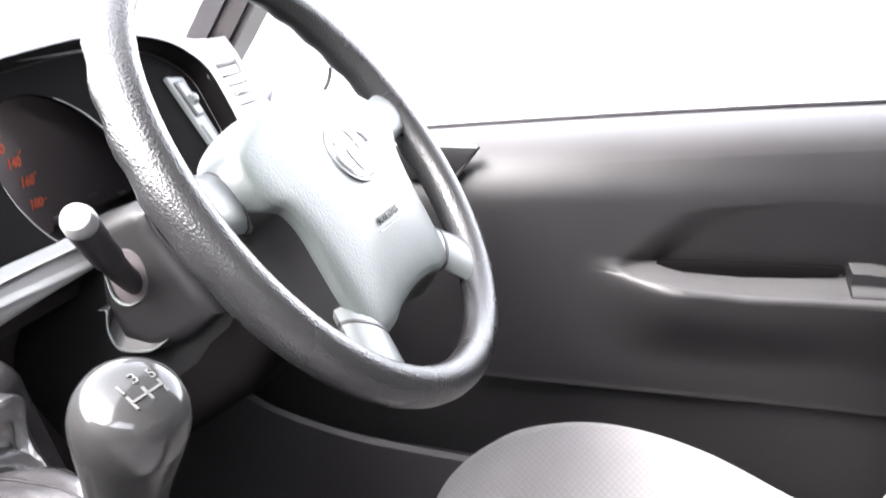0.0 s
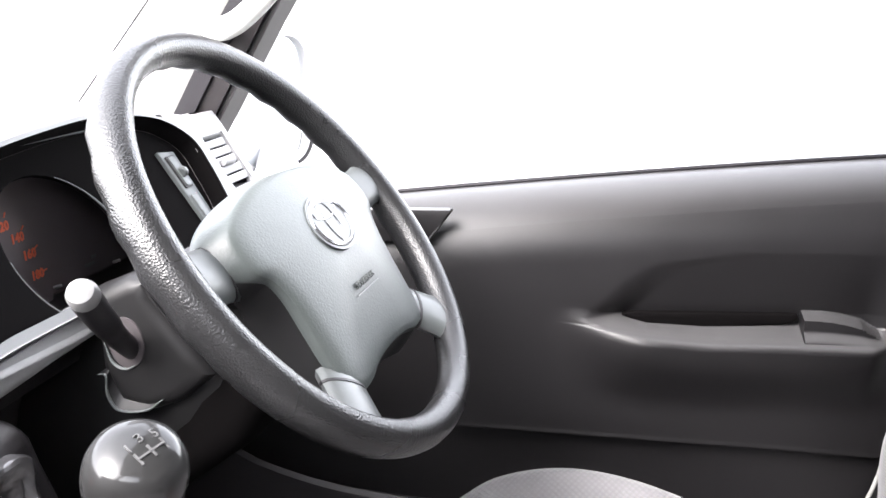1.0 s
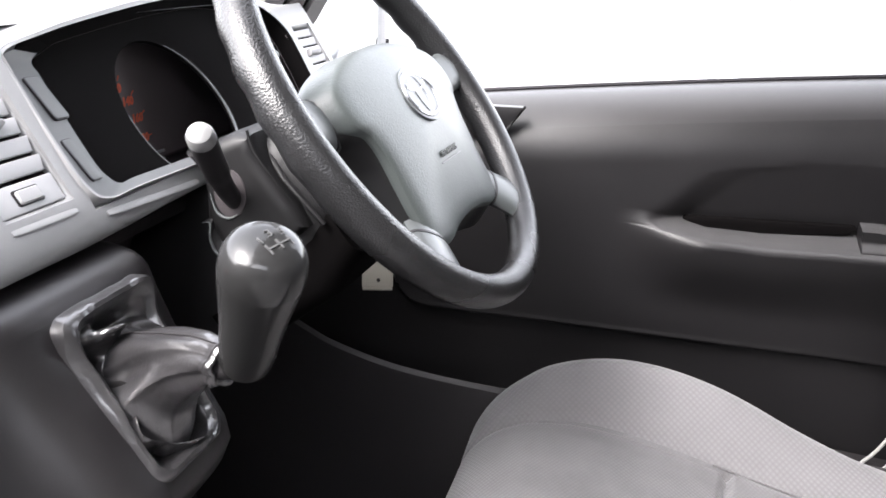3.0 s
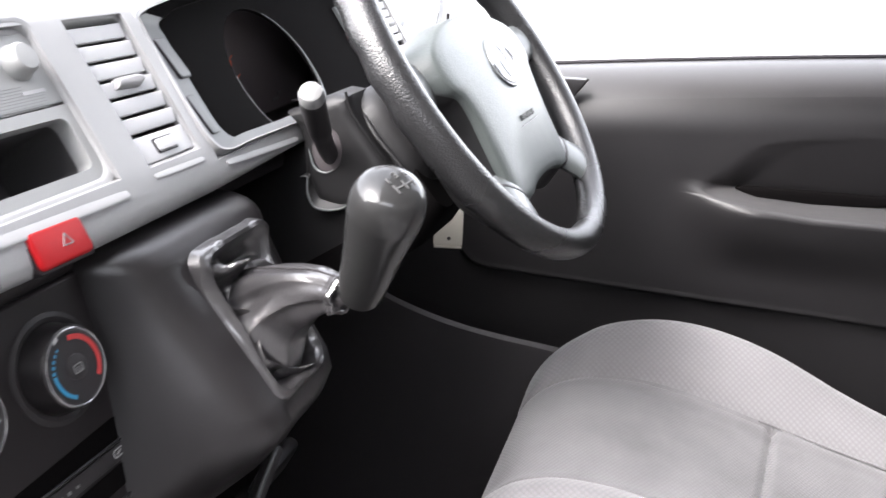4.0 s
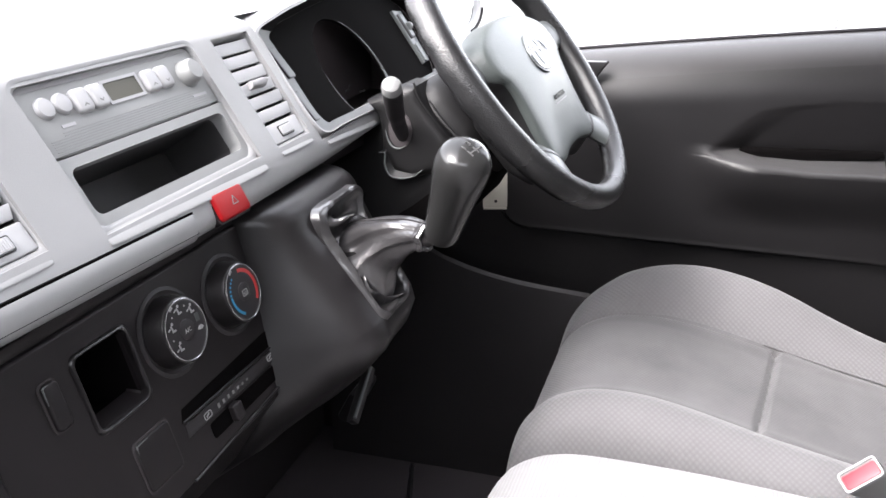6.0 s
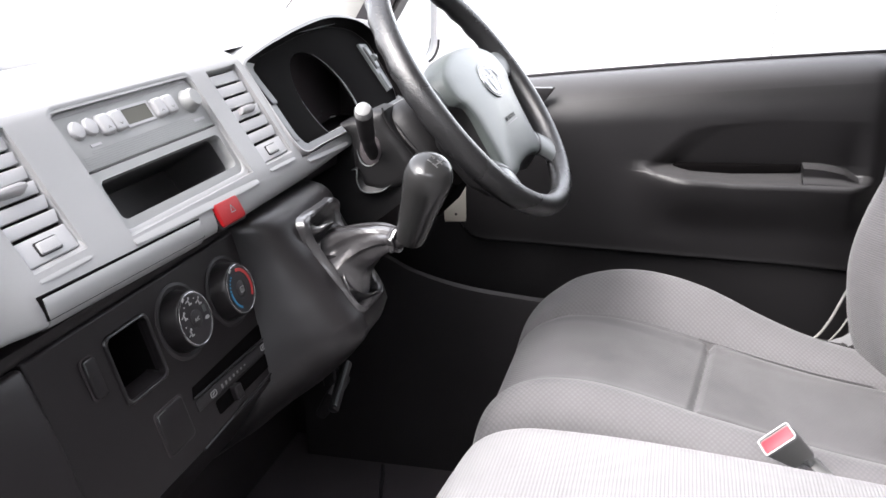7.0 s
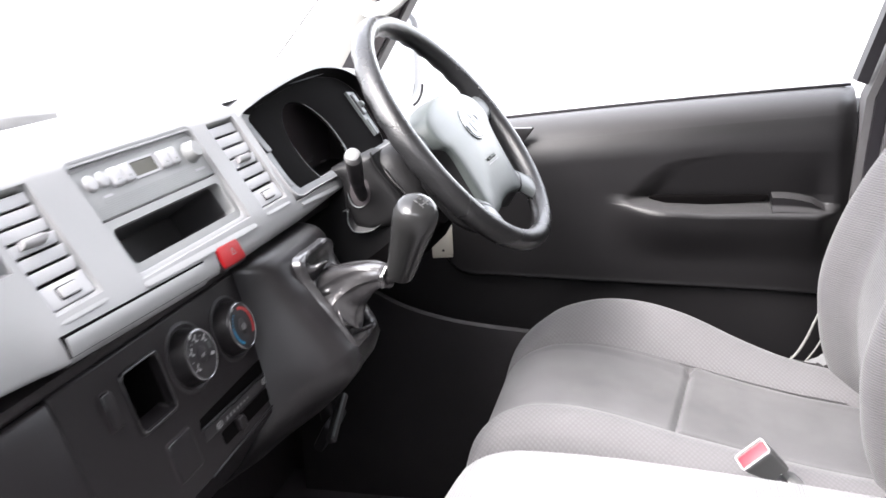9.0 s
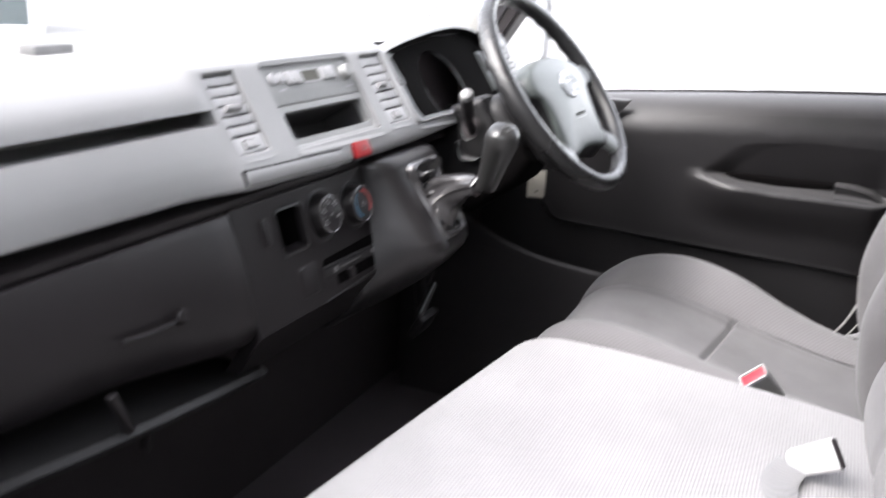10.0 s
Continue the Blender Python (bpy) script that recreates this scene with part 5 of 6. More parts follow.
part("boot_seam", tube([sleeve_ring(k)[min(range(nring), key=lambda j: abs(angles[j] - 1.75))] + Vector((0, 0, 0.0006)) for k in range(len(line))], 0.0007, 6), BLACK, gear)
end = sleeve_ring(len(line) - 2)
part("boot_tie", tube(end + end[:1], 0.0010, 6, ends=False), LEATHER, gear)
KB, KT = Vector((0.141, 0.2285, 0.683)), Vector((0.098, 0.187, 0.788))
kd = (KT - KB).normalized()
KM = axes(KB, kd.cross(Vector((0, 1, 0))), kd.cross(kd.cross(Vector((0, 1, 0)))), kd)
part("lever_rod", tube([(0.146, 0.262, 0.685), (0.136, 0.240, 0.686), KB + kd * 0.014], 0.0085, 10), BLACK, gear)
part("knob_grip", lathe([(0.010, 0.008), (0.0160, 0.010), (0.0170, 0.013), (0.0180, 0.030), (0.0205, 0.058), (0.0236, 0.082), (0.0248, 0.094)], KM, 40), KNOB, gear, "worn grey-black knob grip")
part("knob_top", lathe([(0.0248, 0.0935), (0.0249, 0.099), (0.0240, 0.106), (0.0215, 0.1125), (0.0165, 0.1175), (0.0090, 0.1200), (0.0010, 0.1206)], KM, 40), KNOB, gear, "polished knob top")
side_v = Vector((0.93, -0.30, 0.0))
side_v = (side_v - kd * side_v.dot(kd)).normalized()
up_v = kd.cross(side_v)
GP = axes(KB + kd * 0.1207, side_v, up_v, kd)
SHIFT = (0.003, -0.006)


def on_dome(x, y):
    x, y = 0.82 * x + SHIFT[0], 0.82 * y + SHIFT[1]
    r = math.hypot(x, y)
    drop = 0.0016 * (r / 0.010) ** 2 + 0.004 * max(0, r - 0.012) / 0.006
    return GP @ Matrix.Translation((x, y, 0.0004 - drop)) @ Matrix.Rotation(-y * 16, 4, "X") @ Matrix.Rotation(x * 16, 4, "Y")


for ch, x, y in (("1", -0.009, 0.0085), ("3", 0.0, 0.0105), ("5", 0.009, 0.0085), ("2", -0.009, -0.0085), ("4", 0.0, -0.0105), ("R", 0.009, -0.0085)):
    part("figure", lettering(ch, 0.0074, on_dome(x, y), 0.0005), KNOB_INK, gear, smooth=False)
for x in (-0.009, 0.0, 0.009):
    part("gate_line", box((0.0011, 0.0070, 0.0010), on_dome(x, 0), 0), KNOB_INK, gear, smooth=False)
part("gate_line", box((0.0148, 0.0011, 0.0010), on_dome(0, 0), 0), KNOB_INK, gear, smooth=False)

# ---- pedals and foot well ----
pedal = thing("clutch_pedal", "black pedal arm with worn bright edge and rubber pad", "pedal", (0.20, 0.34, 0.45))
part("arm", tube(smooth_line([(0.225, 0.42, 0.60), (0.222, 0.35, 0.53), (0.226, 0.352, 0.490), (0.222, 0.350, 0.478)], 5), 0.003, 8, 1.6, (0, 1, 0.3)), BLACK, pedal)
PEDAL = axes((0.207, 0.356, 0.457), (-0.80, 0.0, -0.60), (0.30, 0.85, -0.42), (-0.50, 0.45, 0.74))
part("pad", box((0.070, 0.014, 0.012), PEDAL @ Matrix.Translation((0, -0.014, 0)), 0.004), BLACK, pedal, "black rubber pedal pad")
part("worn_edge", tube([PEDAL @ Vector((q, -0.022, 0.005)) for q in (-0.031, 0.0, 0.031)], 0.0022, 8), HUB_SPOKE, pedal, "pale edge of the lever of the pad")
brake = thing("brake_pedal", "black pedal arm with rubber pad, in deep shade", "pedal", (0.40, 0.44, 0.33))
part("arm", tube(smooth_line([(0.42, 0.52, 0.56), (0.415, 0.47, 0.46), (0.405, 0.445, 0.345)], 5), 0.006, 8, 2.0, (0, 1, 0.3)), BLACK, brake)
part("pad", box((0.070, 0.018, 0.050), pose(0.40, 0.44, 0.33, 28, 0, 0), 0.006), BLACK, brake)
kick_edge = smooth_line([(0.690, 0.62, 0.535), (0.695, 0.457, 0.462), (0.698, 0.396, 0.432), (0.700, 0.30, 0.408), (0.702, 0.17, 0.396), (0.705, 0.0, 0.386), (0.708, -0.35, 0.36)], 6)
rings = [[(p.x - 0.02, p.y, 0.03), (p.x - 0.006, p.y, p.z - 0.03), (p.x - 0.001, p.y, p.z - 0.006), (p.x + 0.005, p.y, p.z - 0.001), (p.x + 0.014, p.y, p.z - 0.014), (p.x + 0.08, p.y, p.z - 0.03), (p.x + 0.08, p.y, 0.03)] for p in kick_edge]
single("trim_sill", loft(rings), BLACK, "dark grey step well edge beside the driver's seat", "trim", "structure")
mat_line = smooth_line([(0.66, 0.46, 0.035), (0.50, 0.40, 0.035), (0.40, 0.28, 0.035), (0.34, 0.12, 0.035)], 6)
single("floor_mat", tube(mat_line, 0.004, 6), BLACK, "raised rim of the black rubber floor mat", "mat")

# ---- driver's door ----
door = thing("driver_door", "dark grey plastic inside of the driver's door, closed", "door", (0.77, -0.05, 0.5))


def sill_z(y):
    return 0.7965 - 0.085 * y - 0.03 * y * y


def door_x(y, z=0.7):
    return 0.754 - 0.11 * y


LIP = [(-0.34, 0.610), (-0.21, 0.6125), (-0.135, 0.6125), (-0.084, 0.6165), (-0.037, 0.6205), (0.008, 0.6245), (0.06, 0.627)]
ARC = [(0.632, -0.003), (0.65, -0.024), (0.67, -0.043), (0.691, -0.066), (0.699, -0.090), (0.706, -0.140)]
HOLLOW_LOW = [(-0.243, 0.630), (-0.236, 0.6245), (-0.19, 0.6205), (-0.134, 0.6185), (-0.068, 0.6215), (-0.05, 0.6270), (-0.040, 0.6310)]
HUMP = [(-0.335, 0.613), (-0.327, 0.6175), (-0.31, 0.6275), (-0.296, 0.6305), (-0.28, 0.634), (-0.262, 0.6355), (-0.246, 0.6355)]
LINE = [(-0.40, 0.454), (-0.339, 0.457), (-0.226, 0.464), (-0.07, 0.471), (0.091, 0.479), (0.25, 0.487), (0.34, 0.490)]


def door_dent(y, z):
    """How far the panel lies behind its plane: minus for the armrest, plus for the recess and the pull's hollow."""
    lip = curve_at(LIP, y)
    proud = 0.033 * (1 - smoothstep(-0.075, 0.050, y)) * smoothstep(-0.366, -0.315, y)
    rear = smoothstep(-0.372, -0.315, y)
    d = 0.0
    hump = curve_at(HUMP, y) if -0.335 < y < -0.2455 else lip
    if z <= lip:
        below = lip - z
        g = 1 - smoothstep(0.004, 0.105, below)
        soft = 0.009 + 0.030 * smoothstep(-0.10, 0.02, y)
        if below < soft:
            g *= 0.66 + 0.34 * math.sqrt(max(0, 1 - (1 - below / soft) ** 2))
        d -= proud * g
    elif z <= hump:
        d -= proud * (0.66 - 0.44 * smoothstep(0.0, 0.5, (z - lip) / max(0.001, hump - lip)))
    else:
        up = z - hump
        share = smoothstep(-0.002, 0.012 + 0.008 * smoothstep(-0.06, 0.02, y) if hump == lip else 0.005, up)
        arc_y = curve_at(ARC, z)
        inside = smoothstep(-0.014, 0.044, arc_y - y) * min(1, max(0, (0.712 - z) / 0.076)) * rear
        d += -proud * (0.66 if hump == lip else 0.22) * (1 - share) + share * 0.019 * inside
    if -0.2435 < y < -0.040:
        lo, hi = curve_at(HOLLOW_LOW, y), 0.6345
        deep = smoothstep(0.0, 0.003, z - lo) * smoothstep(0.0, 0.0015, hi - z) * smoothstep(-0.2435, -0.241, y)
        d += (0.028 - d) * deep
    front, under = 0.322 - y, z - curve_at(LINE, y)
    rim_d = min(front, under)
    if front < 0.05 and under < 0.05:
        rim_d = 0.05 - math.hypot(0.05 - front, 0.05 - under)
    d += 0.015 * (1 - smoothstep(-0.003, 0.004, rim_d)) - 0.0009 * math.exp(-((rim_d - 0.005) / 0.0035) ** 2)
    if z < 0.44:
        d -= 0.004 * math.sin(math.pi * min(1, (0.44 - z) / 0.16))
    if z > 0.64:
        d += 0.016 * ((z - 0.64) / 0.15) ** 2
    q = (z - (sill_z(y) - 0.094)) / 0.082
    if q > 0:
        d += 0.070 * (1 - math.sqrt(max(0, 1 - min(1, q) ** 2)))
    d += 0.018 * smoothstep(-0.335, -0.378, y) ** 2
    return d


def door_rows(y):
    lip, top, line = curve_at(LIP, y), sill_z(y) - 0.094, curve_at(LINE, y)
    zs = span(0.28, line - 0.006, 10) + span(line - 0.005, line + 0.012, 12) + span(line + 0.016, lip - 0.012, 22) + span(lip - 0.010, lip + 0.034, 46) + span(lip + 0.037, top, 26) + [top + 0.082 * math.sin(math.radians(90 * k / 20)) for k in range(1, 21)]
    return zs


dcols = sorted({round(c, 5) for c in [*span(-0.378, -0.315, 16), *span(-0.315, -0.250, 16), *span(-0.250, -0.240, 12), *span(-0.240, -0.07, 26), *span(-0.07, -0.035, 16), *span(-0.035, 0.07, 20), *span(0.07, 0.25, 12), *span(0.25, 0.34, 18), *span(0.34, 0.46, 4)]})
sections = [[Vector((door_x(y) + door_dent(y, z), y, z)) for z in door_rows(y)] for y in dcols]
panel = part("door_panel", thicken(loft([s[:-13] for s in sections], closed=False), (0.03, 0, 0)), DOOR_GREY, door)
# the cap's bright band is glare mixed into the plastic's colour
part("sill_cap", thicken(loft([s[-14:] for s in sections], closed=False), (0.03, 0, 0)), DOOR_GREY, door, "rounded top edge of the panel, sky glare painted in its colour")
# a near-black plate stands in for shade inside the pull
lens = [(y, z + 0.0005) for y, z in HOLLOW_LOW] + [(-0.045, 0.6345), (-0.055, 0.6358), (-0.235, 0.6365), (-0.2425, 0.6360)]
part("pull_shade", slab([(-y, z) for y, z in reversed(lens)], axes((0.765, 0, 0), (0.11, -0.994, 0), (0, 0, 1), (-0.994, -0.11, 0)), -0.012, 0.0, 0.0015), MASK_SHADE_BLACK, door, "black plate painting shade in the door pull's hollow")
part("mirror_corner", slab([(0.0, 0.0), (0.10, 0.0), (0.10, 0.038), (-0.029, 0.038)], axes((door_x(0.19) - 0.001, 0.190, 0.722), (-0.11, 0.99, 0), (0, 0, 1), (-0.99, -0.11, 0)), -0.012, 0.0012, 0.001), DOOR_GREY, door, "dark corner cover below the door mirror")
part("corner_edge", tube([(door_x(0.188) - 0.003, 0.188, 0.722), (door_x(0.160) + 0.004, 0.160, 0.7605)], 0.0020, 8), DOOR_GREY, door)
part("belt_seal", tube([(door_x(y) + 0.088, y, sill_z(y) - 0.010) for y in span(-0.372, 0.33, 14)], 0.0028, 8), SEAL, door)
part("rear_frame", loft([[(0.805, -0.366, 0.828), (0.805, -0.384, 0.822), (0.845, -0.384, 0.822), (0.845, -0.366, 0.828)], [(0.80, -0.425, 1.03), (0.80, -0.444, 1.03), (0.84, -0.444, 1.03), (0.84, -0.425, 1.03)], [(0.745, -0.545, 1.55), (0.745, -0.565, 1.55), (0.785, -0.565, 1.55), (0.785, -0.545, 1.55)]]), SEAL, door, "dark window frame")
pane = part("window_pane", loft([[(0.882, -0.37, 0.79), (0.830, 0.50, 0.74), (0.760, 0.03, 1.56), (0.760, -0.55, 1.56)], [(0.886, -0.37, 0.79), (0.834, 0.50, 0.74), (0.764, 0.03, 1.56), (0.764, -0.55, 1.56)]]), GLASS, door, "clear closed side window", smooth=False)
pane.visible_shadow = False
part("window_rail", loft([[(0.735, 0.04, 1.555), (0.775, 0.04, 1.555), (0.775, 0.04, 1.60), (0.735, 0.04, 1.60)], [(0.735, -0.57, 1.555), (0.775, -0.57, 1.555), (0.775, -0.57, 1.60), (0.735, -0.57, 1.60)]]), SEAL, door)
part("door_skin", box((0.015, 0.74, 0.62), pose(0.905, -0.03, 0.48), 0.004), PAINT, door, "silver-white outer skin")

jamb = thing("trim_jamb", "painted door jamb with dark seal and pale pillar cover", "pillar", (0.81, -0.42, 0.6), "structure")


def leaning(y0, w, x0, deep, z0, z1, lean=0.32):
    """An upright strip that leans back above the belt line."""
    rings = []
    for z in (z0, *[v for v in (0.40, 0.60, 0.80, 1.0, 1.2) if z0 < v < z1], z1):
        y = y0 - (lean * (z - 0.80) if z > 0.80 else -0.06 * (0.80 - z))
        x = x0 - (0.09 * (z - 0.80) if z > 0.80 else 0)
        rings.append([(x, y, z), (x, y - w, z), (x + deep, y - w, z), (x + deep, y, z)])
    return loft(rings)


part("painted_edge", leaning(-0.384, 0.013, 0.806, 0.05, 0.25, 1.58), JAMB_GREY, jamb, "painted metal edge")
part("seal_edge", tube(smooth_line([(0.750, -0.270, 0.318), (0.750, -0.289, 0.343), (0.750, -0.303, 0.362), (0.750, -0.315, 0.387), (0.750, -0.326, 0.419), (0.751, -0.336, 0.450), (0.756, -0.347, 0.500)], 5), 0.0024, 8), PILLAR, jamb, "pale edge of the door seal")
part("sill_edge", tube(smooth_line([(0.740, -0.295, 0.322), (0.740, -0.312, 0.3455), (0.740, -0.329, 0.3726), (0.740, -0.342, 0.403), (0.741, -0.352, 0.440)], 5), 0.0016, 8), PILLAR, jamb, "pale edge of the step trim")
part("jamb_seal", leaning(-0.398, 0.018, 0.800, 0.05, 0.25, 1.58), SEAL, jamb)
part("pillar_cover_low", leaning(-0.418, 0.15, 0.792, 0.05, 0.25, 0.805), JAMB_GREY, jamb, "mid-grey lower pillar cover")
part("pillar_cover_top", leaning(-0.420, 0.15, 0.786, 0.05, 0.809, 1.58), PILLAR, jamb, "pale upper pillar cover")

grip = thing("assist_grip", "pale plastic grab handle on the windscreen pillar", "grab handle", (0.78, 0.45, 0.97))
gl = smooth_line([(0.792, 0.480, 0.985), (0.772, 0.462, 0.968), (0.748, 0.430, 0.966), (0.735, 0.392, 0.985), (0.728, 0.330, 1.040), (0.722, 0.24, 1.13), (0.735, 0.20, 1.18), (0.765, 0.20, 1.20)], 6)
part("handle_bar", tube(gl, lambda t: 0.0155 - 0.002 * math.sin(math.pi * t), 14, 0.75, (1, 0, 0)), HANDLE, grip)
part("handle_foot", box((0.030, 0.060, 0.045), pose(0.792, 0.478, 0.992, -44, 0, 0), 0.012), HANDLE, grip)

mirror = thing("door_mirror", "dark door mirror housing outside the side window", "mirror", (1.0, 0.47, 0.76))
MM = axes((1.035, 0.492, 0.853), (0.93, -0.36, 0), (0, 0, 1), (-0.36, -0.93, 0))
part("housing", loft([[(x, y, 0.0) for x, y in rounded(0.165, 0.205, 0.045, 8)], [(x, y, -0.02) for x, y in rounded(0.172, 0.212, 0.05, 8)], [(x * 0.9, y * 0.9, -0.07) for x, y in rounded(0.172, 0.212, 0.05, 8)], [(x * 0.5, y * 0.5, -0.10) for x, y in rounded(0.172, 0.212, 0.05, 8)]], MM, caps=(False, True)), PAINT, mirror)
part("rim", frame_slab(rounded(0.166, 0.206, 0.045, 8), rounded(0.154, 0.194, 0.041, 8), MM, -0.004, 0.003, -0.010), PAINT, mirror)
# a dark strip paints the shaded inner side of the housing's rim
edge_pts = [MM @ Vector((x, y, 0.004)) for x, y in rounded(0.160, 0.200, 0.043, 8) if x > 0.045 and y < 0.055]
edge_pts.sort(key=lambda q: -q.z)
part("rim_shadow_strip", tube(edge_pts, 0.0032, 8), DASH_DARK, mirror, "shade painted on the mirror rim's inner side")
part("mirror_glass", slab(rounded(0.152, 0.192, 0.040, 8), MM, -0.012, -0.006), MIRROR, mirror, "mirror glass full of bright sky")
part("arm", tube([(0.86, 0.46, 0.70), (0.95, 0.49, 0.72), (1.02, 0.50, 0.78)], 0.014, 10), PAINT, mirror)


# ---- seats ----
def smooth_table(pairs):
    """A denser, smooth table through the given pairs."""
    return [(p.x, p.z) for p in smooth_line([(a, 0, b) for a, b in sorted(pairs)], 6)]


def cushion(x0, x1, tops, left_up, right_up, bottom, groove_x=(), groove_y=None, nx=64, ny=70, edge=0.05, crown=0.0, keep=None):
    """A seat cushion: rows along y with their middle heights; bolsters rise at both sides; narrow seams sink in."""
    y_front, y_back = tops[0][0], tops[-1][0]
    table = smooth_table(tops)
    if right_up:
        right_up = smooth_table(right_up)

    def top(x, y):
        u = (x - x0) / (x1 - x0)
        z = curve_at(table, y) + crown * math.sin(math.pi * u)
        bl = smoothstep(0.27, 0.10, u) if left_up else 0
        br = smoothstep(0.70, 0.90, u) if right_up else 0
        z += left_up * bl + (curve_at(right_up, y) * br if right_up else 0)
        d = min(x - x0, x1 - x)
        if d < edge:
            z -= edge * 0.9 * (1 - math.sqrt(max(0, 1 - (1 - d / edge) ** 2)))
        for gx in groove_x:
            z -= 0.010 * math.exp(-((x - gx) / 0.0065) ** 2)
        if groove_y and groove_x[0] < x < groove_x[1]:
            behind = groove_y - 0.12 * (x - 0.49) - y
            z -= 0.010 * math.exp(-(behind / 0.0055) ** 2)
            if behind > 0:
                z += 0.0045 * (1 - math.exp(-behind / 0.004)) * math.exp(-behind / 0.07)
        return z

    xs = sorted({*span(x0, x0 + edge, 10), *span(x1 - edge, x1, 10), *span(x0 + edge, x1 - edge, nx)})
    ys = sorted({*span(y_back, y_front, ny)}, reverse=True)
    bm = bmesh.new()
    rows_ = []
    for y in ys:
        row = [bm.verts.new((x0 + 0.004, y, bottom))] + [bm.verts.new((x, y, max(bottom, top(x, y)))) for x in xs] + [bm.verts.new((x1 - 0.004, y, bottom))]
        rows_.append(row)
    for a, b in zip(rows_, rows_[1:]):
        for k in range(len(a) - 1):
            bm.faces.new((a[k], a[k + 1], b[k + 1], b[k]))
    bm.faces.new([v for v in rows_[0]])
    bm.faces.new([v for v in rows_[-1]][::-1])
    if keep:
        bmesh.ops.delete(bm, geom=[f for f in bm.faces if len(f.verts) == 4 and not keep[0] <= f.calc_center_median().x < keep[1]], context="FACES")
    return bm


seat = thing("driver_seat", "grey cloth driver's seat with side bolsters", "seat", (0.49, -0.10, 0.20))
tops = [(0.196, 0.300), (0.195, 0.322), (0.188, 0.348), (0.175, 0.371), (0.157, 0.390), (0.135, 0.404), (0.10, 0.415), (0.05, 0.417), (0.0, 0.410), (-0.06, 0.396), (-0.10, 0.386), (-0.14, 0.378), (-0.20, 0.366), (-0.28, 0.352), (-0.36, 0.342), (-0.47, 0.332)]
FAR_RISE = [(-0.47, 0.024), (-0.36, 0.028), (-0.27, 0.036), (-0.20, 0.050), (-0.14, 0.066), (-0.10, 0.074), (-0.05, 0.075), (0.0, 0.069), (0.05, 0.057), (0.10, 0.042), (0.14, 0.026), (0.196, 0.010)]
seat_args = (0.275, 0.705, tops, 0.026, FAR_RISE, 0.22, (0.364, 0.602), -0.104)
part("cushion", cushion(*seat_args, ny=260, keep=(0.363, 0.602)), CLOTH_FLAT, seat, "worn grey cloth cushion with a cross seam")
part("far_bolster", cushion(*seat_args, ny=260, keep=(0.602, 1.0)), CLOTH, seat, "raised honeycomb cloth bolster beside the door")
part("side_bolster", cushion(*seat_args, ny=260, keep=(0.0, 0.363)), CLOTH, seat, "honeycomb cloth side bolster")
part("bolster_piping", tube([Vector((0.364, y, curve_at(sorted(tops), y) + 0.0005)) for y in span(-0.36, 0.140, 24)], 0.0022, 6), CLOTH_FLAT, seat)
part("far_seam", tube([Vector((0.602, y, curve_at(sorted(tops), y) + 0.16 * curve_at(FAR_RISE, y) - 0.003)) for y in span(-0.36, -0.10, 16)], 0.0016, 6), CLOTH_FLAT, seat)


def backrest(x0, x1, rows_in, depth, dish, n=44):
    """A seat back: rows of (z, y of the bolsters' front); the middle is dished; rounded edges; leaning as given."""
    line_ = smooth_line([(0, y, z) for z, y in rows_in], 5)
    rings = []
    for k, p in enumerate(line_):
        t = k / (len(line_) - 1)
        inset = 0.10 * max(0, t - 0.75) ** 1.5 + 0.02 * max(0, 0.12 - t)
        a, b = x0 + inset, x1 - inset
        ring = []
        for j in range(n):
            u = j / (n - 1)
            x = a + (b - a) * u
            e = min(u, 1 - u) * (b - a)
            round_ = 0.045 * (1 - math.sqrt(max(0, 1 - (1 - min(1, e / 0.045)) ** 2)))
            mid = dish * smoothstep(0.10, 0.30, u) * smoothstep(0.10, 0.30, 1 - u)
            seam = 0.004 * (math.exp(-((u - 0.24) / 0.010) ** 2) + math.exp(-((u - 0.76) / 0.010) ** 2))
            ring.append((x, p.y - round_ - mid - seam, p.z))
        for j in range(n):
            u = 1 - j / (n - 1)
            ring.append((a + (b - a) * u, p.y - depth * (0.75 + 0.25 * math.sin(math.pi * u)), p.z))
        rings.append(ring)
    return loft(rings)


part("backrest", backrest(0.288, 0.712, [(0.27, -0.400), (0.33, -0.362), (0.40, -0.330), (0.47, -0.316), (0.54, -0.314), (0.62, -0.333), (0.70, -0.367), (0.80, -0.425), (0.90, -0.480), (0.97, -0.525), (1.0, -0.56)], 0.13, 0.045), CLOTH_RIB, seat, "grey ribbed cloth backrest")
part("recliner_cover", box((0.020, 0.07, 0.08), pose(0.712, -0.385, 0.322), 0.008), DASH_DARK, seat)
part("seat_base", box((0.38, 0.46, 0.20), pose(0.49, -0.10, 0.125), 0.01), DEEP, seat, "black seat box")

bench = thing("passenger_bench", "grey cloth double passenger bench seat, cushion paled for sunlight", "bench seat", (-0.3, -0.08, 0.2))
btops = [(0.196, 0.400), (0.192, 0.425), (0.182, 0.448), (0.165, 0.464), (0.14, 0.474), (0.10, 0.479), (0.0, 0.480), (-0.10, 0.476), (-0.20, 0.470), (-0.30, 0.462), (-0.37, 0.452)]
bench_bm = cushion(-0.74, 0.168, btops, 0, 0, 0.28, (), None, 80, 60, 0.045, 0.004)
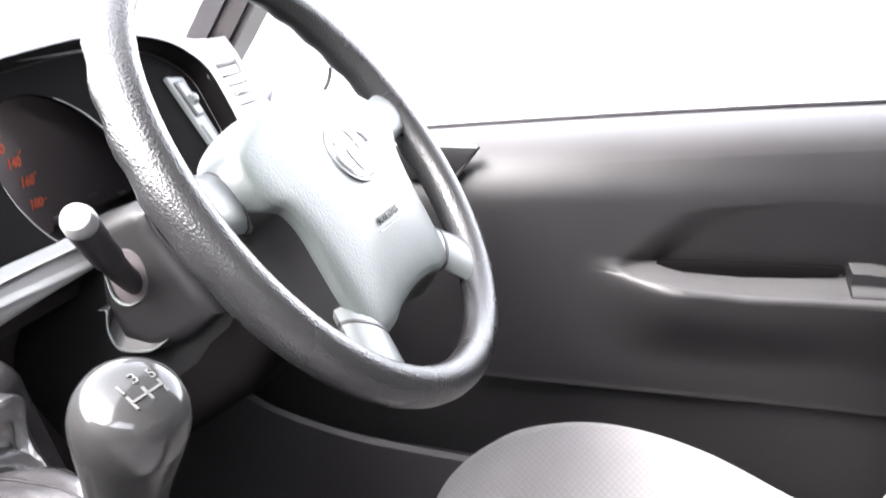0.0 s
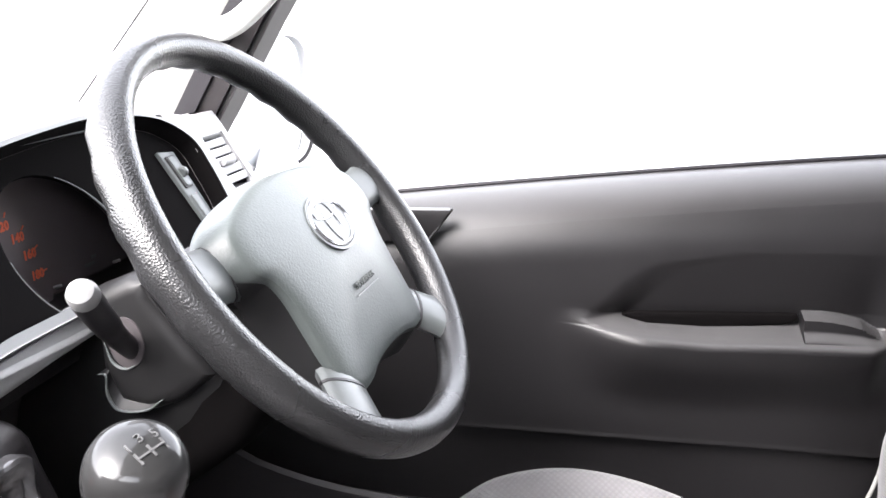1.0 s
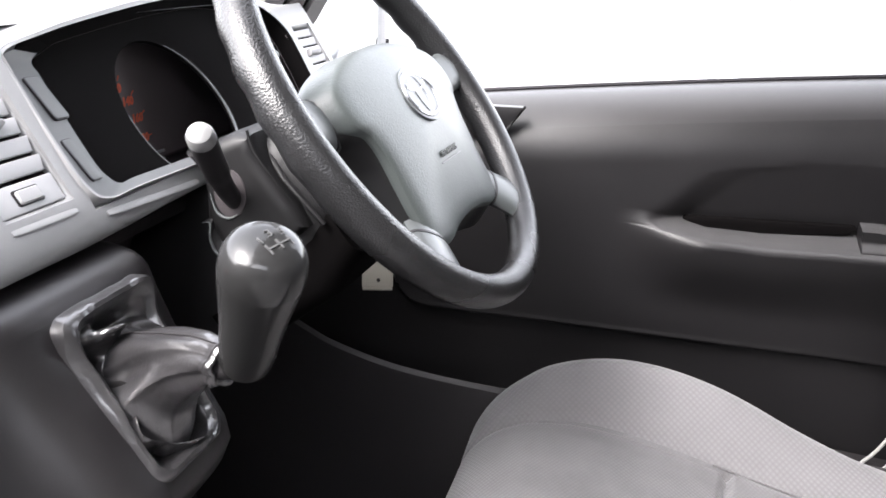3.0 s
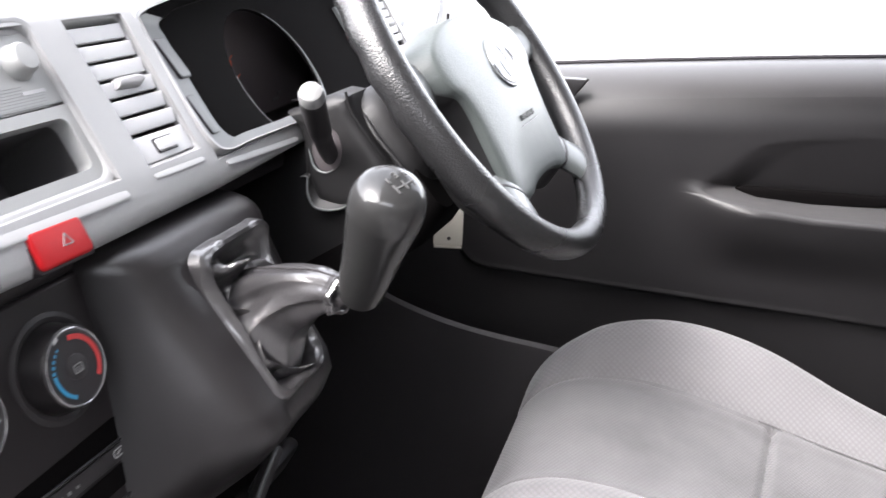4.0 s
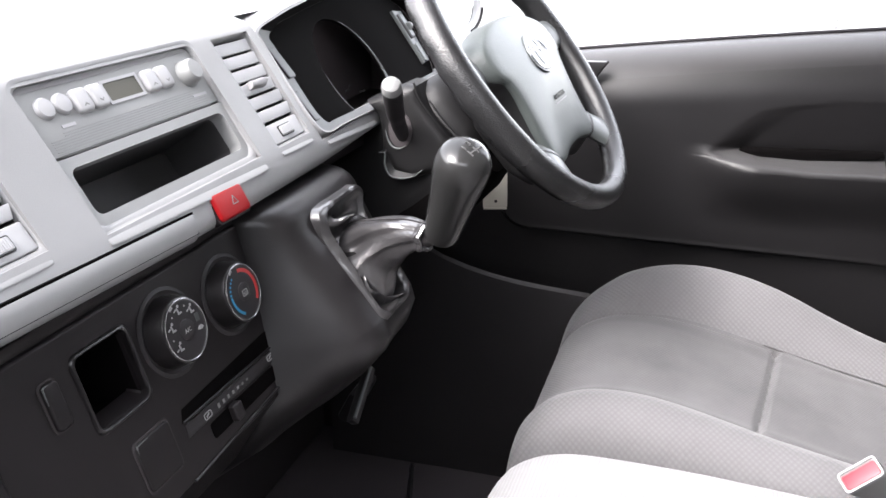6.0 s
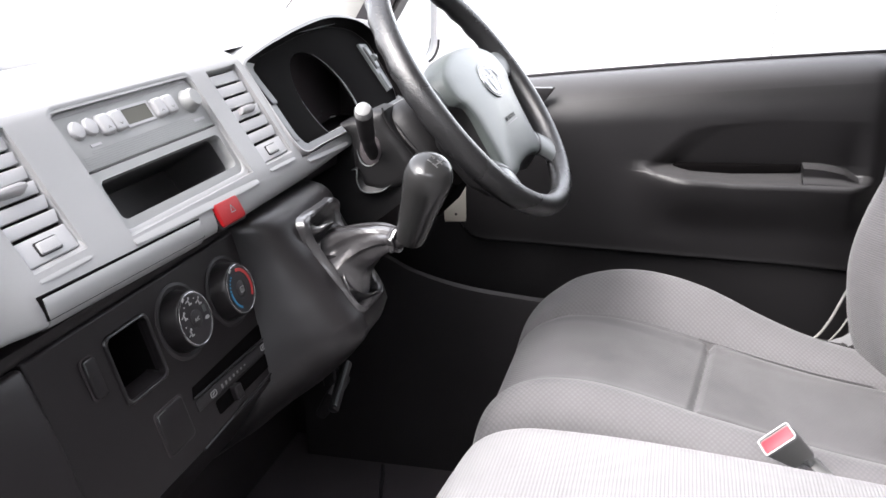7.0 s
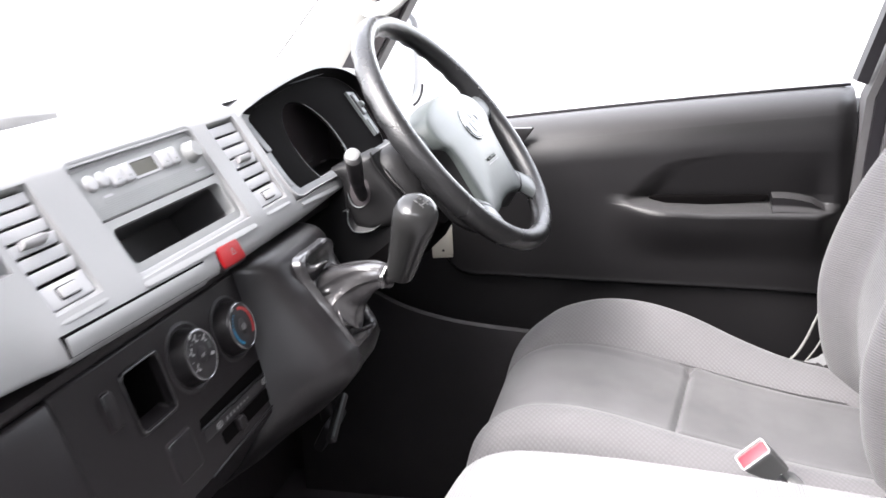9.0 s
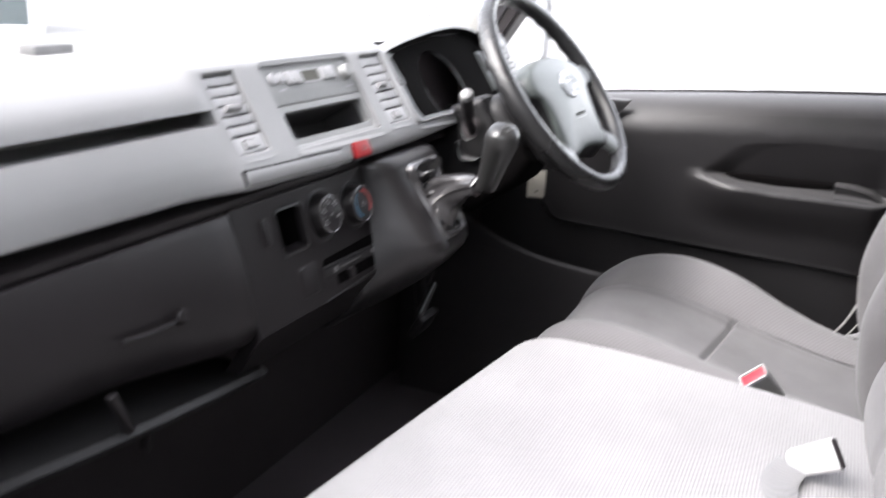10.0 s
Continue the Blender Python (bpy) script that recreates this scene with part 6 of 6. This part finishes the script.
for v in bench_bm.verts:
    w = min(1, max(0, (v.co.y + 0.12) / 0.28))
    e = max(0, v.co.x - 0.118)
    v.co.y += w * (-0.107 * v.co.x - 0.010) - w * w * 0.05 * (1 - math.sqrt(max(0, 1 - (e / 0.052) ** 2)))
part("cushion", bench_bm, CLOTH_BENCH, bench, "bench cushion with fine ribbed cloth, sunlight put into its base")
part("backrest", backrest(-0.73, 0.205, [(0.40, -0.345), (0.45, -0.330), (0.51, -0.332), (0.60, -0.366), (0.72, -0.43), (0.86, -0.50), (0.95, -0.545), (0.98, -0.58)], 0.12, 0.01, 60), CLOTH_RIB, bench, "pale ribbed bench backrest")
part("bench_base", box((0.86, 0.46, 0.26), pose(-0.29, -0.10, 0.155), 0.01), DEEP, bench, "black bench box")

buckle = thing("seat_belt_buckle", "grey seat belt buckle with red release button", "buckle", (0.245, -0.20, 0.40))
bu = Vector((0.10, -0.72, 0.68)).normalized()
bn = Vector((-0.55, 0.50, 0.62))
bn = (bn - bu * bn.dot(bu)).normalized()
BK = axes((0.243, -0.182, 0.440), bu, bn.cross(bu), bn) @ Matrix.Scale(0.88, 4)
part("buckle_body", loft([[(x, y, -0.075) for x, y in rounded(0.034, 0.018, 0.005)], [(x, y, -0.02) for x, y in rounded(0.046, 0.024, 0.006)], [(x, y, 0.0) for x, y in rounded(0.048, 0.026, 0.005)], [(x, y, 0.001) for x, y in rounded(0.043, 0.021, 0.004)]], BK), STALK_CAP, buckle)
part("release_button", slab(rounded(0.042, 0.018, 0.003), BK @ Matrix.Translation((0, -0.001, 0)), -0.002, 0.0028, 0.001), RED_TAG, buckle, "red release button")
part("buckle_rim", frame_slab(rounded(0.048, 0.026, 0.005), rounded(0.0445, 0.0215, 0.003), BK, -0.002, 0.0035, -0.001), BUTTON_GREY, buckle)
part("stalk", tube([BK @ Vector((0, 0, -0.07)), BK @ Vector((0.005, 0, -0.11)), (0.235, -0.30, 0.34)], 0.011, 10, 0.4), STALK_CAP, buckle)

belt = thing("seat_belt", "grey webbing seat belt beside the driver's seat", "seat belt", (0.76, -0.35, 0.4))
strap = smooth_line([(0.715, -0.300, 0.343), (0.716, -0.322, 0.356), (0.722, -0.350, 0.374), (0.770, -0.402, 0.440), (0.788, -0.432, 0.56), (0.788, -0.462, 0.70), (0.778, -0.495, 0.90), (0.765, -0.545, 1.12)], 6)
part("webbing", loft([[p + Vector((0.010, 0.004, 0.004)), p + Vector((0.001, -0.001, 0.002)), p + Vector((-0.006, -0.006, -0.004)), p + Vector((0.0, -0.0005, -0.001))] for p in strap]), WEBBING, belt)
part("anchor", box((0.010, 0.026, 0.012), pose(0.710, -0.338, 0.352, 35, 15, 0), 0.003), BLACK, belt)

tongue = thing("bench_belt_buckle", "pale grey plastic belt buckle lying on the bench", "buckle", (0.02, -0.29, 0.47))
ba = Vector((-0.12, -0.76, 0.52)).normalized()
bw = Vector((-0.36, -0.54, -0.66))
bw = (bw - ba * bw.dot(ba)).normalized()
tm = axes((-0.074, -0.270, 0.496), bw, ba.cross(bw), ba) @ Matrix.Scale(0.78, 4)
part("buckle_body", loft([[(x, y, h) for x, y in rounded(w, d, 0.006)] for w, d, h in ((0.026, 0.012, -0.036), (0.036, 0.018, -0.033), (0.041, 0.021, -0.026), (0.046, 0.024, 0.030), (0.046, 0.024, 0.034), (0.044, 0.022, 0.036))], tm), BUTTON_GREY, tongue)
part("slot", slab(rounded(0.041, 0.019, 0.004), tm, 0.034, 0.0372), DEEP, tongue, "dark slot for the belt tongue")
part("strap", tube(smooth_line([tm @ Vector((0, 0, -0.030)), (-0.105, -0.240, 0.474), (-0.150, -0.250, 0.470), (-0.21, -0.262, 0.468)], 5), 0.020, 10, 0.12), WEBBING, tongue)

# ---- outside ----
single("ground", box((900, 900, 0.1), pose(0, 0, -0.85), 0), CONCRETE, "pale sunlit concrete yard", "ground", "structure", smooth=False)


def facade(at, turn, width, height, bays, label):
    h = thing("building", label, "building", at)
    m = pose(*at, 0, 0, turn)
    part("wall", box((width, 3.0, height), m @ Matrix.Translation((0, 1.5, height / 2)), 0.02), RENDER, h)
    for k in range(bays):
        x = -width / 2 + width * (k + 0.5) / bays
        w = part("window", frame_slab(rounded(width / bays * 0.78, height * 0.86, 0.05), rounded(width / bays * 0.70, height * 0.82, 0.04), m @ Matrix.Translation((x, -0.01, height * 0.48)) @ Matrix.Rotation(radians(90), 4, "X"), -0.02, 0.05, -0.02), PAINT, h)
        part("pane", slab(rounded(width / bays * 0.72, height * 0.84, 0.04), m @ Matrix.Translation((x, -0.01, height * 0.48)) @ Matrix.Rotation(radians(90), 4, "X"), 0.0, 0.02), SHOPGLASS, w)


facade((11.25, 16.4, -0.85), -36, 3.4, 3.4, 2, "pale rendered building with glass bays across the yard")
single("kerb_block", box((1.25, 0.5, 0.2), pose(10.2, 9.2, -0.72, 0, 0, -40), 0.04), HEDGE, "low grey kerb block across the bright yard", "kerb")
single("kerb_block", box((0.95, 0.4, 0.2), pose(10.2, 12.6, -0.74, 0, 0, 4), 0.04), HEDGE, "low grey kerb block before the glass bays", "kerb")
marker = thing("striped_pole", "thin pole with dark and pale rings outside the side window", "pole", (4.2, -0.49, -0.8))
part("rod", lathe([(0.004, 0), (0.004, 2.3)], pose(4.2, -0.49, -0.80), 8), PAINT, marker)
bead_mesh = finish("ring", lathe([(0.004, 0), (0.008, 0.003), (0.008, 0.015), (0.004, 0.018)], None, 8), CHAIN)
for k in range(64):
    ob = new("ring", bead_mesh)
    ob.parent = marker
    ob.location = (0, 0, 0.02 + 0.035 * k)
